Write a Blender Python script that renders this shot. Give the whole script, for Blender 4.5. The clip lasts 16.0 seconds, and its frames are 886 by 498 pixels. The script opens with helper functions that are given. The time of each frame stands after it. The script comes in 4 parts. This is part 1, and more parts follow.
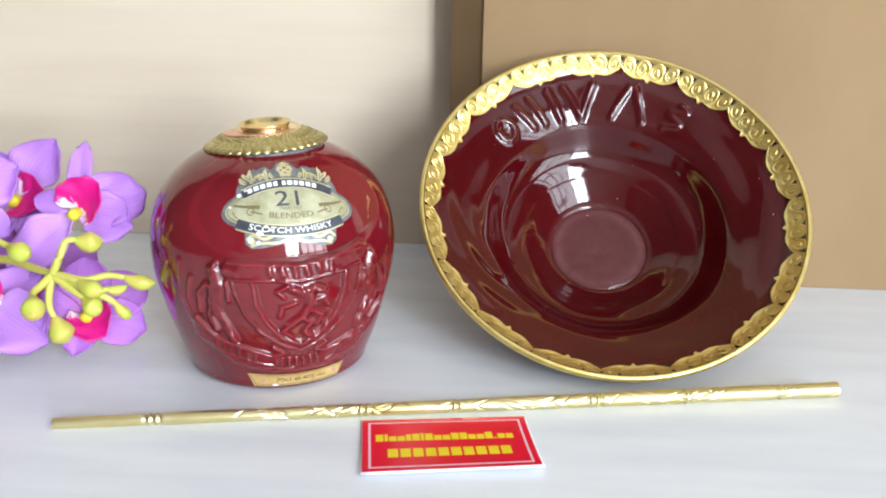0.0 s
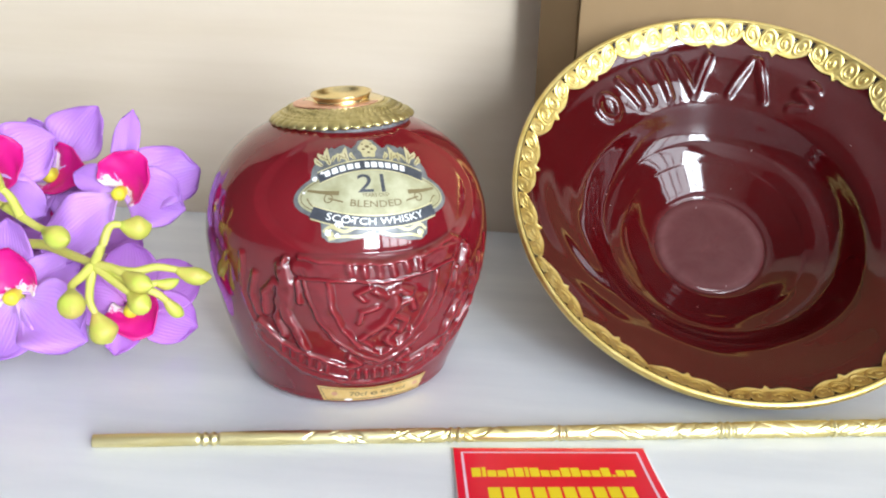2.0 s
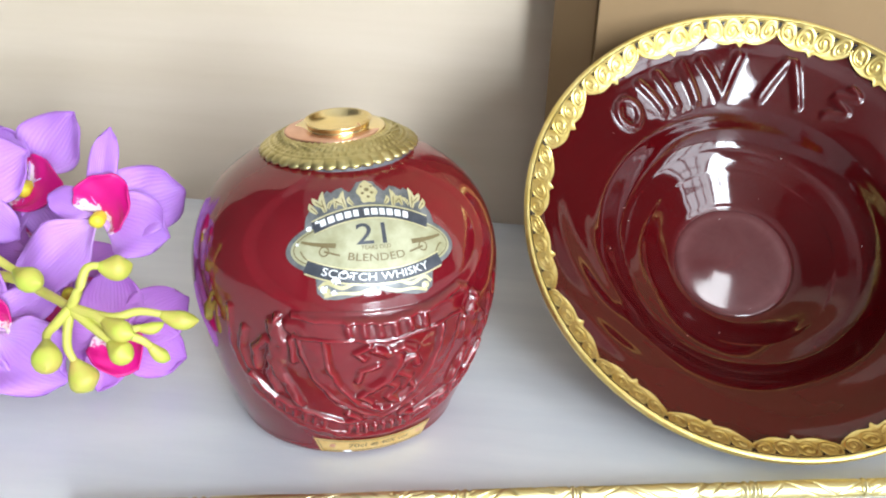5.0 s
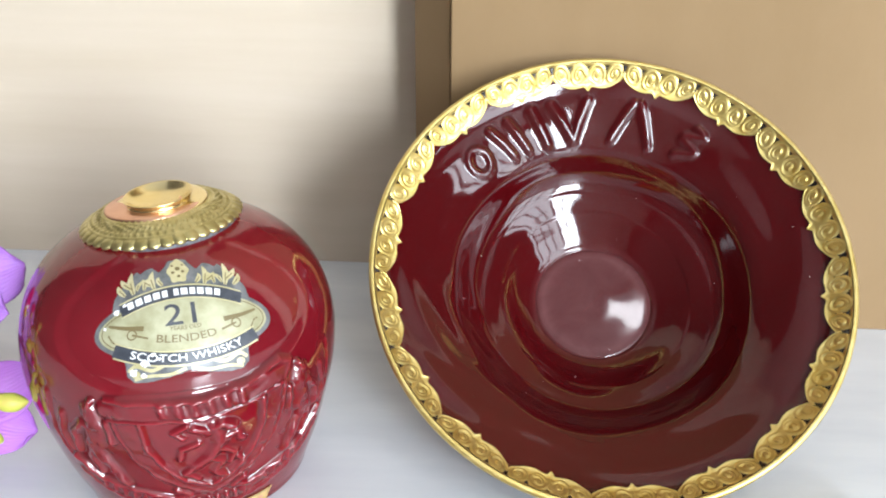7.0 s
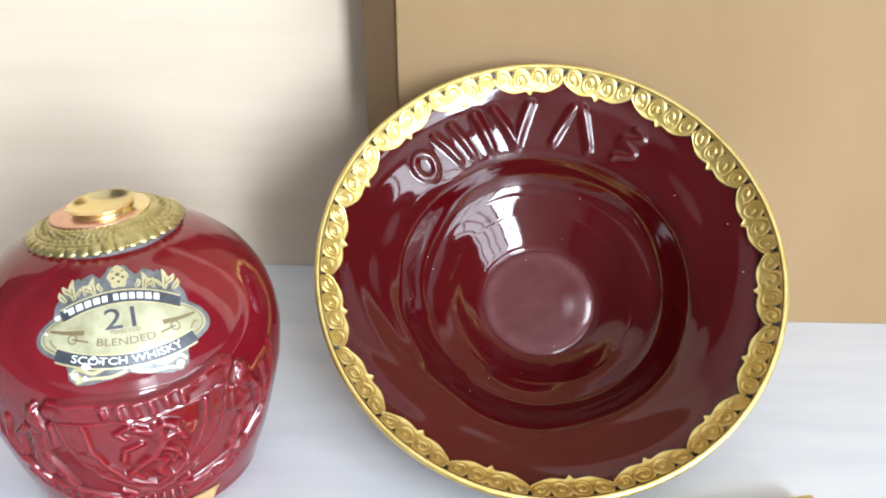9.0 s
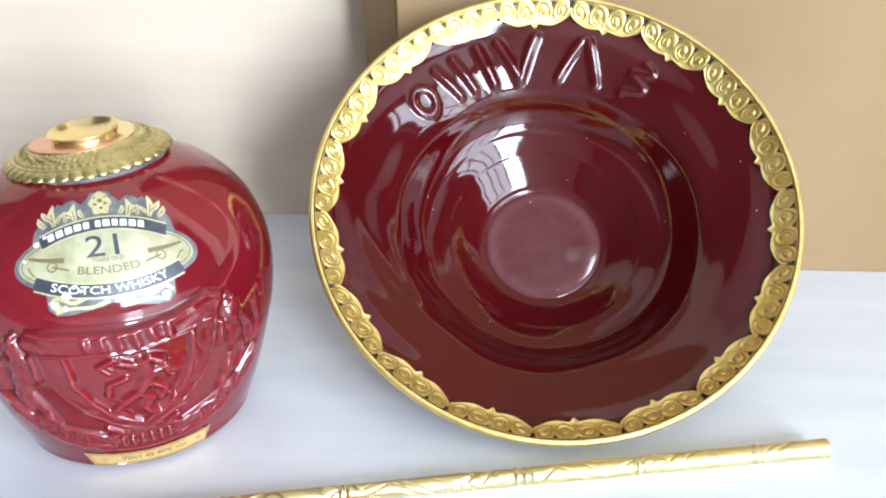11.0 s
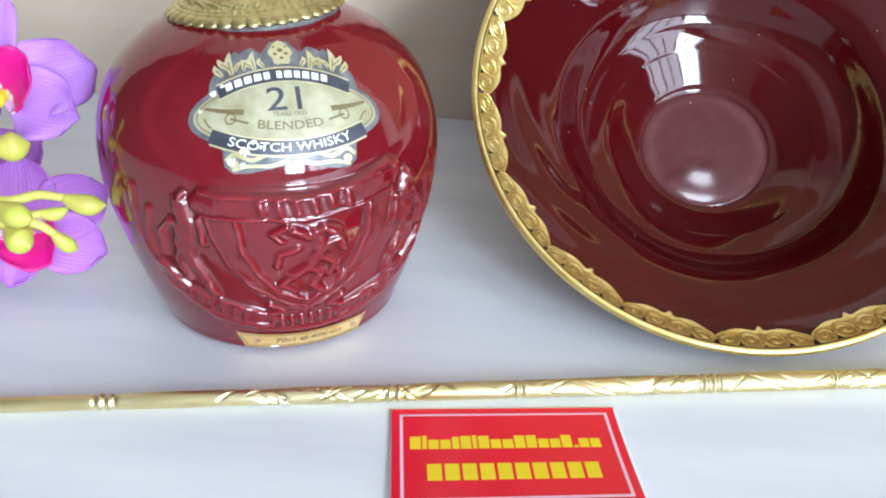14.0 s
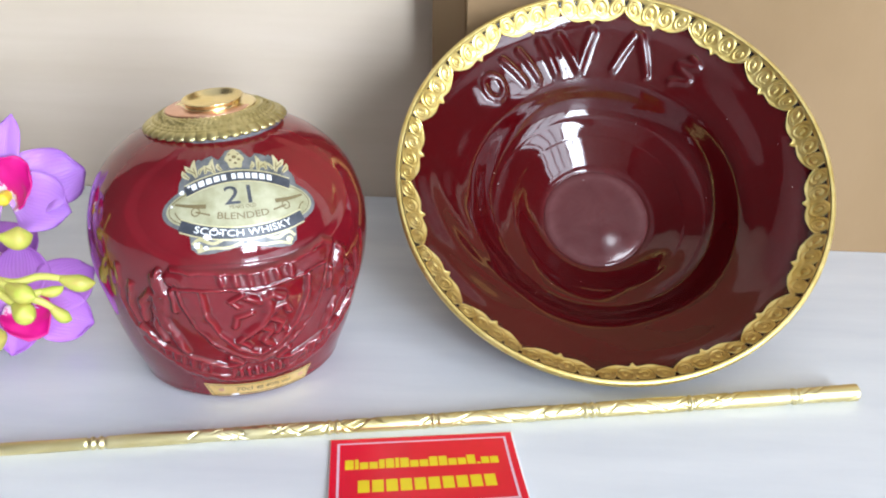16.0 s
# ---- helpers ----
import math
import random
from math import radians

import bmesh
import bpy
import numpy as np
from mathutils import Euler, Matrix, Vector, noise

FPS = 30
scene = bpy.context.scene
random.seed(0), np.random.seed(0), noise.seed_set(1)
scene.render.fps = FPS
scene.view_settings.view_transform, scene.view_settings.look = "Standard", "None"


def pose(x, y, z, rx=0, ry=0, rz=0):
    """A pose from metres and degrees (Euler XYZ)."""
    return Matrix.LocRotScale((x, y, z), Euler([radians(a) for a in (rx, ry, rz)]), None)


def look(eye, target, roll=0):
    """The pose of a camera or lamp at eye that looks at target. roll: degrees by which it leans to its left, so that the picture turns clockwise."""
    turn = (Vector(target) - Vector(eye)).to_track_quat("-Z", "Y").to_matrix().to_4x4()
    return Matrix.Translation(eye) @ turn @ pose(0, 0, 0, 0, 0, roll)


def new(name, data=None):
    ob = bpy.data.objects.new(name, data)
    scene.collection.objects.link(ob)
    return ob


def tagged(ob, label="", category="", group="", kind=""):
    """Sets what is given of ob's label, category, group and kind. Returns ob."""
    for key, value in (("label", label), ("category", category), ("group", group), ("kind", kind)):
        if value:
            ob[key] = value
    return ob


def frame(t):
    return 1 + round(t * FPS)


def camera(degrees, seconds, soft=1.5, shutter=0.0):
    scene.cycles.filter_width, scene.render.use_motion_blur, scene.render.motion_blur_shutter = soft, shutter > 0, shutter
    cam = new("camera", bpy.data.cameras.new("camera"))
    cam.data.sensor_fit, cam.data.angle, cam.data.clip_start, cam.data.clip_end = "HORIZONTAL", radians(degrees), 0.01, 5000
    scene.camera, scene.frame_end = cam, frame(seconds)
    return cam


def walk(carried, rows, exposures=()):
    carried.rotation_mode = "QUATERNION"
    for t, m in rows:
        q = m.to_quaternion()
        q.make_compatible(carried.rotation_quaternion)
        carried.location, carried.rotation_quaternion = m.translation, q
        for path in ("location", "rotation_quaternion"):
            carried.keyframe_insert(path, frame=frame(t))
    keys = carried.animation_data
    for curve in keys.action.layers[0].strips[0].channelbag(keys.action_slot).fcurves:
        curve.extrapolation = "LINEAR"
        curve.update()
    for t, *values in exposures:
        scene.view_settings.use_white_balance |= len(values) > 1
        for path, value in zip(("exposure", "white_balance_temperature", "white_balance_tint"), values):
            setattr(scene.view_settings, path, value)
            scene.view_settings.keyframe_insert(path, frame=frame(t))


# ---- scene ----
cam = camera(54.29, 16.0, 2.0)
PATH = [
    (0, (0.0724, 0.0922, 0.2154), (0.0548, 0.5682, 0.0635), 1.01),
    (0.5, (0.0598, 0.1010, 0.2124), (0.0400, 0.5763, 0.0583), 1.41),
    (1, (0.0468, 0.1149, 0.2104), (0.0221, 0.5883, 0.0517), 1.72),
    (1.5, (0.0397, 0.1348, 0.2077), (0.0101, 0.6072, 0.0466), 1.72),
    (2, (0.0340, 0.1591, 0.2028), (0.0015, 0.6295, 0.0365), 1.93),
    (2.5, (0.0289, 0.1807, 0.2019), (-0.0045, 0.6485, 0.0285), 2.06),
    (3, (0.0249, 0.1950, 0.2045), (-0.0109, 0.6591, 0.0221), 2.06),
    (5.5, (0.0271, 0.2124, 0.2520), (-0.0010, 0.6632, 0.0375), 2.22),
    (6, (0.0492, 0.2179, 0.2619), (0.0223, 0.6677, 0.0451), 1.07),
    (6.5, (0.0724, 0.2205, 0.2671), (0.0493, 0.6734, 0.0564), 1.49),
    (7, (0.0900, 0.2226, 0.2670), (0.0718, 0.6768, 0.0588), 0.29),
    (7.5, (0.1031, 0.2197, 0.2745), (0.0858, 0.6731, 0.0645), -0.32),
    (8, (0.1111, 0.2153, 0.2737), (0.0974, 0.6700, 0.0661), -0.75),
    (8.5, (0.1137, 0.2123, 0.2733), (0.1011, 0.6675, 0.0668), -0.49),
    (11, (0.1154, 0.2205, 0.2467), (0.1005, 0.6697, 0.0274), -0.37),
    (11.5, (0.1163, 0.2285, 0.2374), (0.1006, 0.6734, 0.0099), -0.50),
    (12, (0.1122, 0.2268, 0.2263), (0.0977, 0.6679, -0.0088), 0.09),
    (12.5, (0.1013, 0.2218, 0.2176), (0.0851, 0.6608, -0.0212), 0.62),
    (13, (0.0811, 0.2204, 0.2099), (0.0646, 0.6572, -0.0328), 1.53),
    (13.5, (0.0609, 0.2240, 0.2073), (0.0370, 0.6586, -0.0389), 1.80),
    (14, (0.0506, 0.2324, 0.2077), (0.0247, 0.6674, -0.0375), 1.99),
    (14.5, (0.0521, 0.2345, 0.2185), (0.0330, 0.6725, -0.0219), 2.44),
    (15, (0.0608, 0.2144, 0.2262), (0.0429, 0.6595, -0.0010), 1.80),
    (15.5, (0.0694, 0.1934, 0.2331), (0.0537, 0.6421, 0.0131), 1.41),
    (16, (0.0776, 0.1621, 0.2445), (0.0646, 0.6152, 0.0335), 0.79),
]
EXPOSURES = [(0, 0.06, 6300, 10), (3, 0.12, 6300, 10), (5.5, 0.12, 6300, 9), (8.5, 0.26, 6250, 11), (11, 0.38, 5950, 10), (12, 0.34, 5900, 10), (13, 0.18, 5850, 11), (14, 0.10, 5850, 11), (16, 0.06, 6050, 12)]
walk(cam, [(t, look(eye, target, roll)) for t, eye, target, roll in PATH], EXPOSURES)

# ---- world, light ----
world = bpy.data.worlds.new("world")
scene.world = world
world.use_nodes = True
wn = world.node_tree.nodes
sky = wn.new("ShaderNodeTexSky")
sky.sky_type, sky.sun_disc = "NISHITA", False
sky.sun_elevation, sky.sun_rotation = radians(40), radians(120)
world.node_tree.links.new(sky.outputs[0], wn["Background"].inputs[0])
wn["Background"].inputs[1].default_value = 0.1


def area_lamp(name, m, w, h, power, colour):
    d = bpy.data.lights.new(name, "AREA")
    d.shape, d.size, d.size_y, d.energy, d.color = "RECTANGLE", w, h, power, colour
    ob = new(name, d)
    ob.matrix_world = m
    return ob


# daylight in the openings of the room
area_lamp("window_daylight", look((1.66, -0.985, 0.72), (0.0, -0.10, 0.35)), 1.05, 1.4, 40, (0.87, 0.945, 1.0))
area_lamp("corner_window_daylight", look((1.30, -1.94, 0.72), (0.25, 0.30, 0.30)), 0.58, 1.4, 112, (0.87, 0.945, 1.0))
area_lamp("ceiling_lamp_light", look((0.62, -0.13, 1.765), (0.62, -0.13, 0)), 0.13, 0.13, 0.9, (0.95, 0.98, 1.0))


# ---- materials ----
def material(name, colour, rough=0.5, metal=0.0, coat=0.0, spec=0.5):
    m = bpy.data.materials.new(name)
    m.use_nodes = True
    b = m.node_tree.nodes["Principled BSDF"]
    b.inputs["Base Color"].default_value = (*colour, 1)
    b.inputs["Roughness"].default_value = rough
    b.inputs["Metallic"].default_value = metal
    b.inputs["Coat Weight"].default_value = coat
    b.inputs["Coat Roughness"].default_value = 0.03
    b.inputs["Specular IOR Level"].default_value = spec
    return m


def node(m, kind, **inputs):
    n = m.node_tree.nodes.new(kind)
    for k, v in inputs.items():
        n.inputs[k.replace("_", " ")].default_value = v
    return n


def wire(m, a, out, b, inp):
    m.node_tree.links.new(a.outputs[out], b.inputs[inp])


def coords(m, what="Object", scale=(1, 1, 1)):
    c, mp = node(m, "ShaderNodeTexCoord"), node(m, "ShaderNodeMapping")
    mp.inputs["Scale"].default_value = scale
    wire(m, c, what, mp, "Vector")
    return mp


def ramp(m, src, out, stops):
    r = node(m, "ShaderNodeValToRGB")
    while len(r.color_ramp.elements) < len(stops):
        r.color_ramp.elements.new(0.5)
    for e, (p, c) in zip(r.color_ramp.elements, stops):
        e.position, e.color = p, (*c, 1)
    wire(m, src, out, r, "Fac")
    return r


def principled(m):
    return m.node_tree.nodes["Principled BSDF"]


def varied(m, a, b, scale, stretch=(1, 1, 1), detail=6, what="Object", lo=0.35, hi=0.65, rough=None):
    """Base colour wanders between a and b; rough, if given, wanders between two values on a finer noise."""
    mp = coords(m, what, stretch)
    n = node(m, "ShaderNodeTexNoise", Scale=scale, Detail=detail, Roughness=0.6)
    wire(m, mp, 0, n, "Vector")
    r = ramp(m, n, "Fac", [(lo, a), (hi, b)])
    wire(m, r, 0, principled(m), "Base Color")
    if rough:
        f = node(m, "ShaderNodeTexNoise", Scale=scale * 4, Detail=4)
        wire(m, mp, 0, f, "Vector")
        k = node(m, "ShaderNodeMapRange")
        k.inputs["To Min"].default_value, k.inputs["To Max"].default_value = rough
        wire(m, f, "Fac", k, "Value")
        wire(m, k, 0, principled(m), "Roughness")
    return m


def bumpy(m, scale, strength, distance, stretch=(1, 1, 1), what="Object", detail=4):
    mp = coords(m, what, stretch)
    n = node(m, "ShaderNodeTexNoise", Scale=scale, Detail=detail)
    b = node(m, "ShaderNodeBump", Strength=strength, Distance=distance)
    wire(m, mp, 0, n, "Vector")
    wire(m, n, "Fac", b, "Height")
    wire(m, b, 0, principled(m), "Normal")
    return m


def petal_material(name, base, tip, vein, sheer=0.25):
    m = material(name, base, 0.55)
    mp = coords(m, "UV")
    sep = node(m, "ShaderNodeSeparateXYZ")
    wire(m, mp, 0, sep, 0)
    r = ramp(m, sep, "Y", [(0.0, base), (0.35, vein), (1.0, tip)])
    w = node(m, "ShaderNodeTexWave", Scale=5.0, Distortion=3.0, Detail=3.0)
    wire(m, mp, 0, w, "Vector")
    mix = node(m, "ShaderNodeMix")
    mix.data_type = "RGBA"
    k = node(m, "ShaderNodeMath")
    k.operation = "MULTIPLY"
    k.inputs[1].default_value = 0.3
    wire(m, w, "Fac", k, 0)
    wire(m, k, 0, mix, 0)
    wire(m, r, 0, mix, 6)
    mix.inputs[7].default_value = (*vein, 1)
    wire(m, mix, 2, principled(m), "Base Color")
    b = node(m, "ShaderNodeBump", Strength=0.25, Distance=0.0006)
    wire(m, w, "Fac", b, "Height")
    wire(m, b, 0, principled(m), "Normal")
    principled(m).inputs["Subsurface Weight"].default_value = sheer
    principled(m).inputs["Subsurface Radius"].default_value = (0.004, 0.002, 0.004)
    principled(m).inputs["Subsurface Scale"].default_value = 0.5
    return m


TABLE = bumpy(varied(material("white_marble_laminate", (0.70, 0.73, 0.78), 0.32), (0.66, 0.69, 0.74), (0.77, 0.795, 0.83), 9, (0.7, 4.0, 1), 7, lo=0.3, hi=0.7, rough=(0.28, 0.45)), 60, 0.05, 0.0005, (0.3, 1, 1))
WALL = bumpy(varied(material("cream_wall_panel", (0.63, 0.53, 0.41), 0.6), (0.595, 0.495, 0.375), (0.65, 0.55, 0.435), 5, (0.5, 1, 6), 6), 140, 0.12, 0.0006, (0.3, 1, 1.5))
CARD = bumpy(varied(material("brown_cardboard", (0.262, 0.166, 0.077), 0.8), (0.244, 0.153, 0.069), (0.282, 0.181, 0.088), 7, (1, 1, 0.6), 8), 260, 0.15, 0.0004, (1, 1, 0.2))
ROOM = varied(material("brown_room_paint", (0.12, 0.105, 0.10), 0.8), (0.10, 0.088, 0.08), (0.14, 0.125, 0.12), 2)
PLASTER = varied(material("pale_room_plaster", (0.72, 0.70, 0.67), 0.8), (0.68, 0.66, 0.63), (0.76, 0.74, 0.71), 2)
WEST = varied(material("dark_unseen_wall", (0.065, 0.058, 0.052), 0.8), (0.05, 0.045, 0.04), (0.08, 0.07, 0.064), 2)
CEIL = varied(material("white_ceiling_plaster", (0.60, 0.59, 0.58), 0.8), (0.57, 0.56, 0.55), (0.63, 0.62, 0.61), 2)
FLOOR = varied(material("room_floor_tile", (0.50, 0.46, 0.41), 0.4), (0.46, 0.42, 0.37), (0.55, 0.51, 0.46), 3)
FRAME_PAINT = material("window_paint", (0.30, 0.27, 0.25), 0.4)
def glazed(name, dark, red, spec, scale):
    """Deep red glaze, darker in creases and brighter on raised edges, broken up by noise."""
    m = bumpy(material(name, dark, 0.06, spec=spec), 45, 0.05, 0.0008)
    mp = coords(m)
    n = node(m, "ShaderNodeTexNoise", Scale=scale, Detail=6.0, Roughness=0.6)
    wire(m, mp, 0, n, "Vector")
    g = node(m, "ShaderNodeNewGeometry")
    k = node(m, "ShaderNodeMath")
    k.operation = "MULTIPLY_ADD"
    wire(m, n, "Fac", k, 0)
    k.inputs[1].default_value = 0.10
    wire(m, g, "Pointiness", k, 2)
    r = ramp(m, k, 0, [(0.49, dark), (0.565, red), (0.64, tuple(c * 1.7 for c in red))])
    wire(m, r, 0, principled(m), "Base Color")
    f = node(m, "ShaderNodeTexNoise", Scale=scale * 5, Detail=4.0)
    wire(m, mp, 0, f, "Vector")
    q = node(m, "ShaderNodeMapRange")
    q.inputs["To Min"].default_value, q.inputs["To Max"].default_value = 0.03, 0.09
    wire(m, f, "Fac", q, "Value")
    wire(m, q, 0, principled(m), "Roughness")
    return m, r


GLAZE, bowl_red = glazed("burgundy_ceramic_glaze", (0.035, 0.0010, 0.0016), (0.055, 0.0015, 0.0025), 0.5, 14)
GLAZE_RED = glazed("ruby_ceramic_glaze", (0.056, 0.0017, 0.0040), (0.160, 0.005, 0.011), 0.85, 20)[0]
# pale cloudy tone on the flat floor of the bowl, strongest along its edge
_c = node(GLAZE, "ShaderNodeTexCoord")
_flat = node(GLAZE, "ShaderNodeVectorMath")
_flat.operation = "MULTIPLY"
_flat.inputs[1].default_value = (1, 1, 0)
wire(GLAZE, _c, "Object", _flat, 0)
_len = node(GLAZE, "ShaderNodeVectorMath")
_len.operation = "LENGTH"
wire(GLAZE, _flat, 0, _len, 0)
_floor_tone = ramp(GLAZE, _len, "Value", [(0.0, (0.16,) * 3), (0.022, (0.10,) * 3), (0.0285, (0.26,) * 3), (0.0325, (0.0,) * 3)])
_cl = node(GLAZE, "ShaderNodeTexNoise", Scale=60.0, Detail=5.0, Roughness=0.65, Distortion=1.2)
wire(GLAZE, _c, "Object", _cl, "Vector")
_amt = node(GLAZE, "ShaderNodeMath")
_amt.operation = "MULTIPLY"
wire(GLAZE, _floor_tone, 0, _amt, 0)
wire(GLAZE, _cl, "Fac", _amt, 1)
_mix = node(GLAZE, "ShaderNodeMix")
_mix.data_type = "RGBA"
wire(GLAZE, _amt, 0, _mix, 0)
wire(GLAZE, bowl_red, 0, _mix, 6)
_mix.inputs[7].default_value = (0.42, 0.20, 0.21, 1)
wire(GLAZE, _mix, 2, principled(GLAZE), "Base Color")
GOLD = varied(material("gilt_relief", (0.80, 0.63, 0.22), 0.45, 1.0), (0.74, 0.56, 0.17), (0.86, 0.70, 0.29), 90, rough=(0.38, 0.52))
BRASS = varied(material("polished_brass", (0.87, 0.71, 0.36), 0.2, 1.0), (0.83, 0.66, 0.30), (0.91, 0.76, 0.42), 60, rough=(0.16, 0.28))
OLD_GOLD = bumpy(varied(material("antique_stamped_brass", (0.60, 0.52, 0.24), 0.4, 1.0), (0.50, 0.43, 0.18), (0.68, 0.60, 0.30), 160, rough=(0.28, 0.48)), 300, 0.15, 0.0003)
ROD_GOLD = varied(material("pale_gold_tube", (0.76, 0.66, 0.32), 0.32, 1.0), (0.70, 0.58, 0.24), (0.82, 0.73, 0.42), 50, (0.3, 1, 1), rough=(0.26, 0.40))
COPPER = varied(material("copper_washer", (0.80, 0.47, 0.32), 0.35, 1.0), (0.75, 0.42, 0.28), (0.86, 0.54, 0.38), 90)
DARK_RIM = material("black_enamel", (0.018, 0.012, 0.008), 0.25, 0.0, 0.5)
SOLDER = varied(material("grey_glue_edge", (0.10, 0.10, 0.11), 0.5), (0.06, 0.06, 0.07), (0.16, 0.16, 0.17), 200)
LABEL_EDGE = varied(material("grey_label_edge", (0.13, 0.135, 0.14), 0.4, 0.2), (0.09, 0.095, 0.10), (0.20, 0.205, 0.21), 180)
LABEL_GOLD = varied(material("champagne_label_paper", (0.38, 0.365, 0.22), 0.5, 0.1), (0.30, 0.285, 0.16), (0.44, 0.425, 0.28), 110)
LABEL_PALE = varied(material("pale_gold_foil", (0.56, 0.51, 0.29), 0.4, 0.3), (0.48, 0.43, 0.22), (0.64, 0.58, 0.36), 150)
INK = varied(material("navy_black_ink", (0.035, 0.04, 0.05), 0.4), (0.03, 0.034, 0.045), (0.06, 0.065, 0.08), 150)
INK_BROWN = material("brown_ink", (0.16, 0.12, 0.05), 0.5)
WHITE_INK = material("white_print", (0.80, 0.81, 0.80), 0.45)
SCUFF = material("torn_paper", (0.86, 0.86, 0.88), 0.6)
STRIP_GOLD = varied(material("ochre_gold_label", (0.66, 0.44, 0.15), 0.4, 0.4), (0.58, 0.36, 0.10), (0.75, 0.54, 0.24), 120)
CARD_RED = varied(material("red_card_print", (0.78, 0.006, 0.03), 0.22), (0.74, 0.005, 0.025), (0.80, 0.008, 0.035), 30)
CARD_WHITE = material("white_card_stock", (0.82, 0.80, 0.84), 0.4)
CARD_PINK = material("pale_pink_line", (0.85, 0.55, 0.68), 0.35)
CARD_YELLOW = material("yellow_print", (0.86, 0.66, 0.01), 0.35)
PETAL = petal_material("violet_silk_petal", (0.62, 0.40, 0.75), (0.39, 0.165, 0.61), (0.48, 0.23, 0.67))
PETAL_DARK = petal_material("deep_violet_silk_petal", (0.56, 0.18, 0.50), (0.40, 0.145, 0.58), (0.48, 0.18, 0.60))
LIP = material("magenta_white_lip", (0.7, 0.02, 0.3), 0.5)
_mp = coords(LIP, "UV")
_n = node(LIP, "ShaderNodeTexNoise", Scale=7.0, Detail=5.0)
wire(LIP, _mp, 0, _n, "Vector")
_s = node(LIP, "ShaderNodeSeparateXYZ")
wire(LIP, _mp, 0, _s, 0)
_a = node(LIP, "ShaderNodeMath")
_a.operation = "MULTIPLY_ADD"
wire(LIP, _n, "Fac", _a, 0)
_a.inputs[1].default_value = 0.7
wire(LIP, _s, "Y", _a, 2)
wire(LIP, ramp(LIP, _a, 0, [(0.36, (0.85, 0.74, 0.70)), (0.50, (0.86, 0.65, 0.78)), (0.57, (0.66, 0.005, 0.22)), (1.0, (0.62, 0.0, 0.20))]), 0, principled(LIP), "Base Color")
COLUMN = varied(material("lime_yellow_column", (0.72, 0.70, 0.03), 0.5), (0.80, 0.66, 0.04), (0.62, 0.70, 0.04), 90)
BUD = varied(material("lime_yellow_bud", (0.50, 0.53, 0.08), 0.5), (0.47, 0.53, 0.07), (0.54, 0.38, 0.10), 60, lo=0.42, hi=0.68)
STEM = varied(material("yellow_green_stem", (0.52, 0.51, 0.09), 0.5), (0.48, 0.51, 0.07), (0.58, 0.51, 0.13), 60)


# ---- mesh helpers ----
def mesh_from(name, verts, faces, smooth=True):
    me = bpy.data.meshes.new(name)
    me.from_pydata([tuple(map(float, v)) for v in verts], [], faces)
    if smooth:
        me.polygons.foreach_set("use_smooth", [True] * len(me.polygons))
    me.update()
    return me


def grid_mesh(name, P, wrap_u=False, wrap_v=False, uv=False, cap=False):
    """P[i][j] -> quads; i rows, j columns; wrap joins last to first; cap closes the first and last rows."""
    m, n = P.shape[:2]
    faces = []
    for i in range(m if wrap_u else m - 1):
        for j in range(n if wrap_v else n - 1):
            a, b = i, (i + 1) % m
            c, d = j, (j + 1) % n
            faces.append((a * n + c, a * n + d, b * n + d, b * n + c))
    if cap:
        faces.append(tuple(range(n))[::-1])
        faces.append(tuple((m - 1) * n + j for j in range(n)))
    me = mesh_from(name, P.reshape(-1, 3), faces)
    if uv:
        lay = me.uv_layers.new(name="UVMap")
        for lp in me.loops:
            i, j = divmod(lp.vertex_index, n)
            lay.data[lp.index].uv = (j / (n - 1), i / (m - 1))
    return me


def part(name, data, mat, parent=None, label="", m=None):
    if isinstance(data, bmesh.types.BMesh):
        me = bpy.data.meshes.new(name)
        data.to_mesh(me)
        data.free()
        data = me
    if mat is not None and not data.materials:
        data.materials.append(mat)
    ob = new(name, data)
    if parent is not None:
        ob.parent = parent
    if m is not None:
        ob.matrix_basis = m
    if label:
        ob["label"] = label
    return ob


def box_bm(lo, hi, bevel=0.0, segments=2):
    bm = bmesh.new()
    c = [(a + b) / 2 for a, b in zip(lo, hi)]
    s = [b - a for a, b in zip(lo, hi)]
    bmesh.ops.create_cube(bm, size=1, matrix=Matrix.Translation(c) @ Matrix.Diagonal((*s, 1)))
    if bevel:
        bmesh.ops.bevel(bm, geom=bm.edges[:], offset=bevel, segments=segments, affect="EDGES", profile=0.5)
    return bm


def spline(xs, ys, q):
    """Monotone-ish smooth curve through points."""
    xs, ys, q = map(np.asarray, (xs, ys, q))
    d = np.gradient(ys, xs)
    i = np.clip(np.searchsorted(xs, q) - 1, 0, len(xs) - 2)
    h = xs[i + 1] - xs[i]
    t = (q - xs[i]) / h
    return (2 * t**3 - 3 * t**2 + 1) * ys[i] + (t**3 - 2 * t**2 + t) * h * d[i] + (-2 * t**3 + 3 * t**2) * ys[i + 1] + (t**3 - t**2) * h * d[i + 1]


def revolve(name, rz, n=96, closed=False):
    """A turned solid about z from (r, z) pairs."""
    rz = np.array(rz, float)
    th = np.linspace(0, 2 * np.pi, n, endpoint=False)
    P = np.stack([rz[:, 0, None] * np.cos(th), rz[:, 0, None] * np.sin(th), rz[:, 1, None] + 0 * th], -1)
    return grid_mesh(name, P, wrap_u=closed, wrap_v=True)


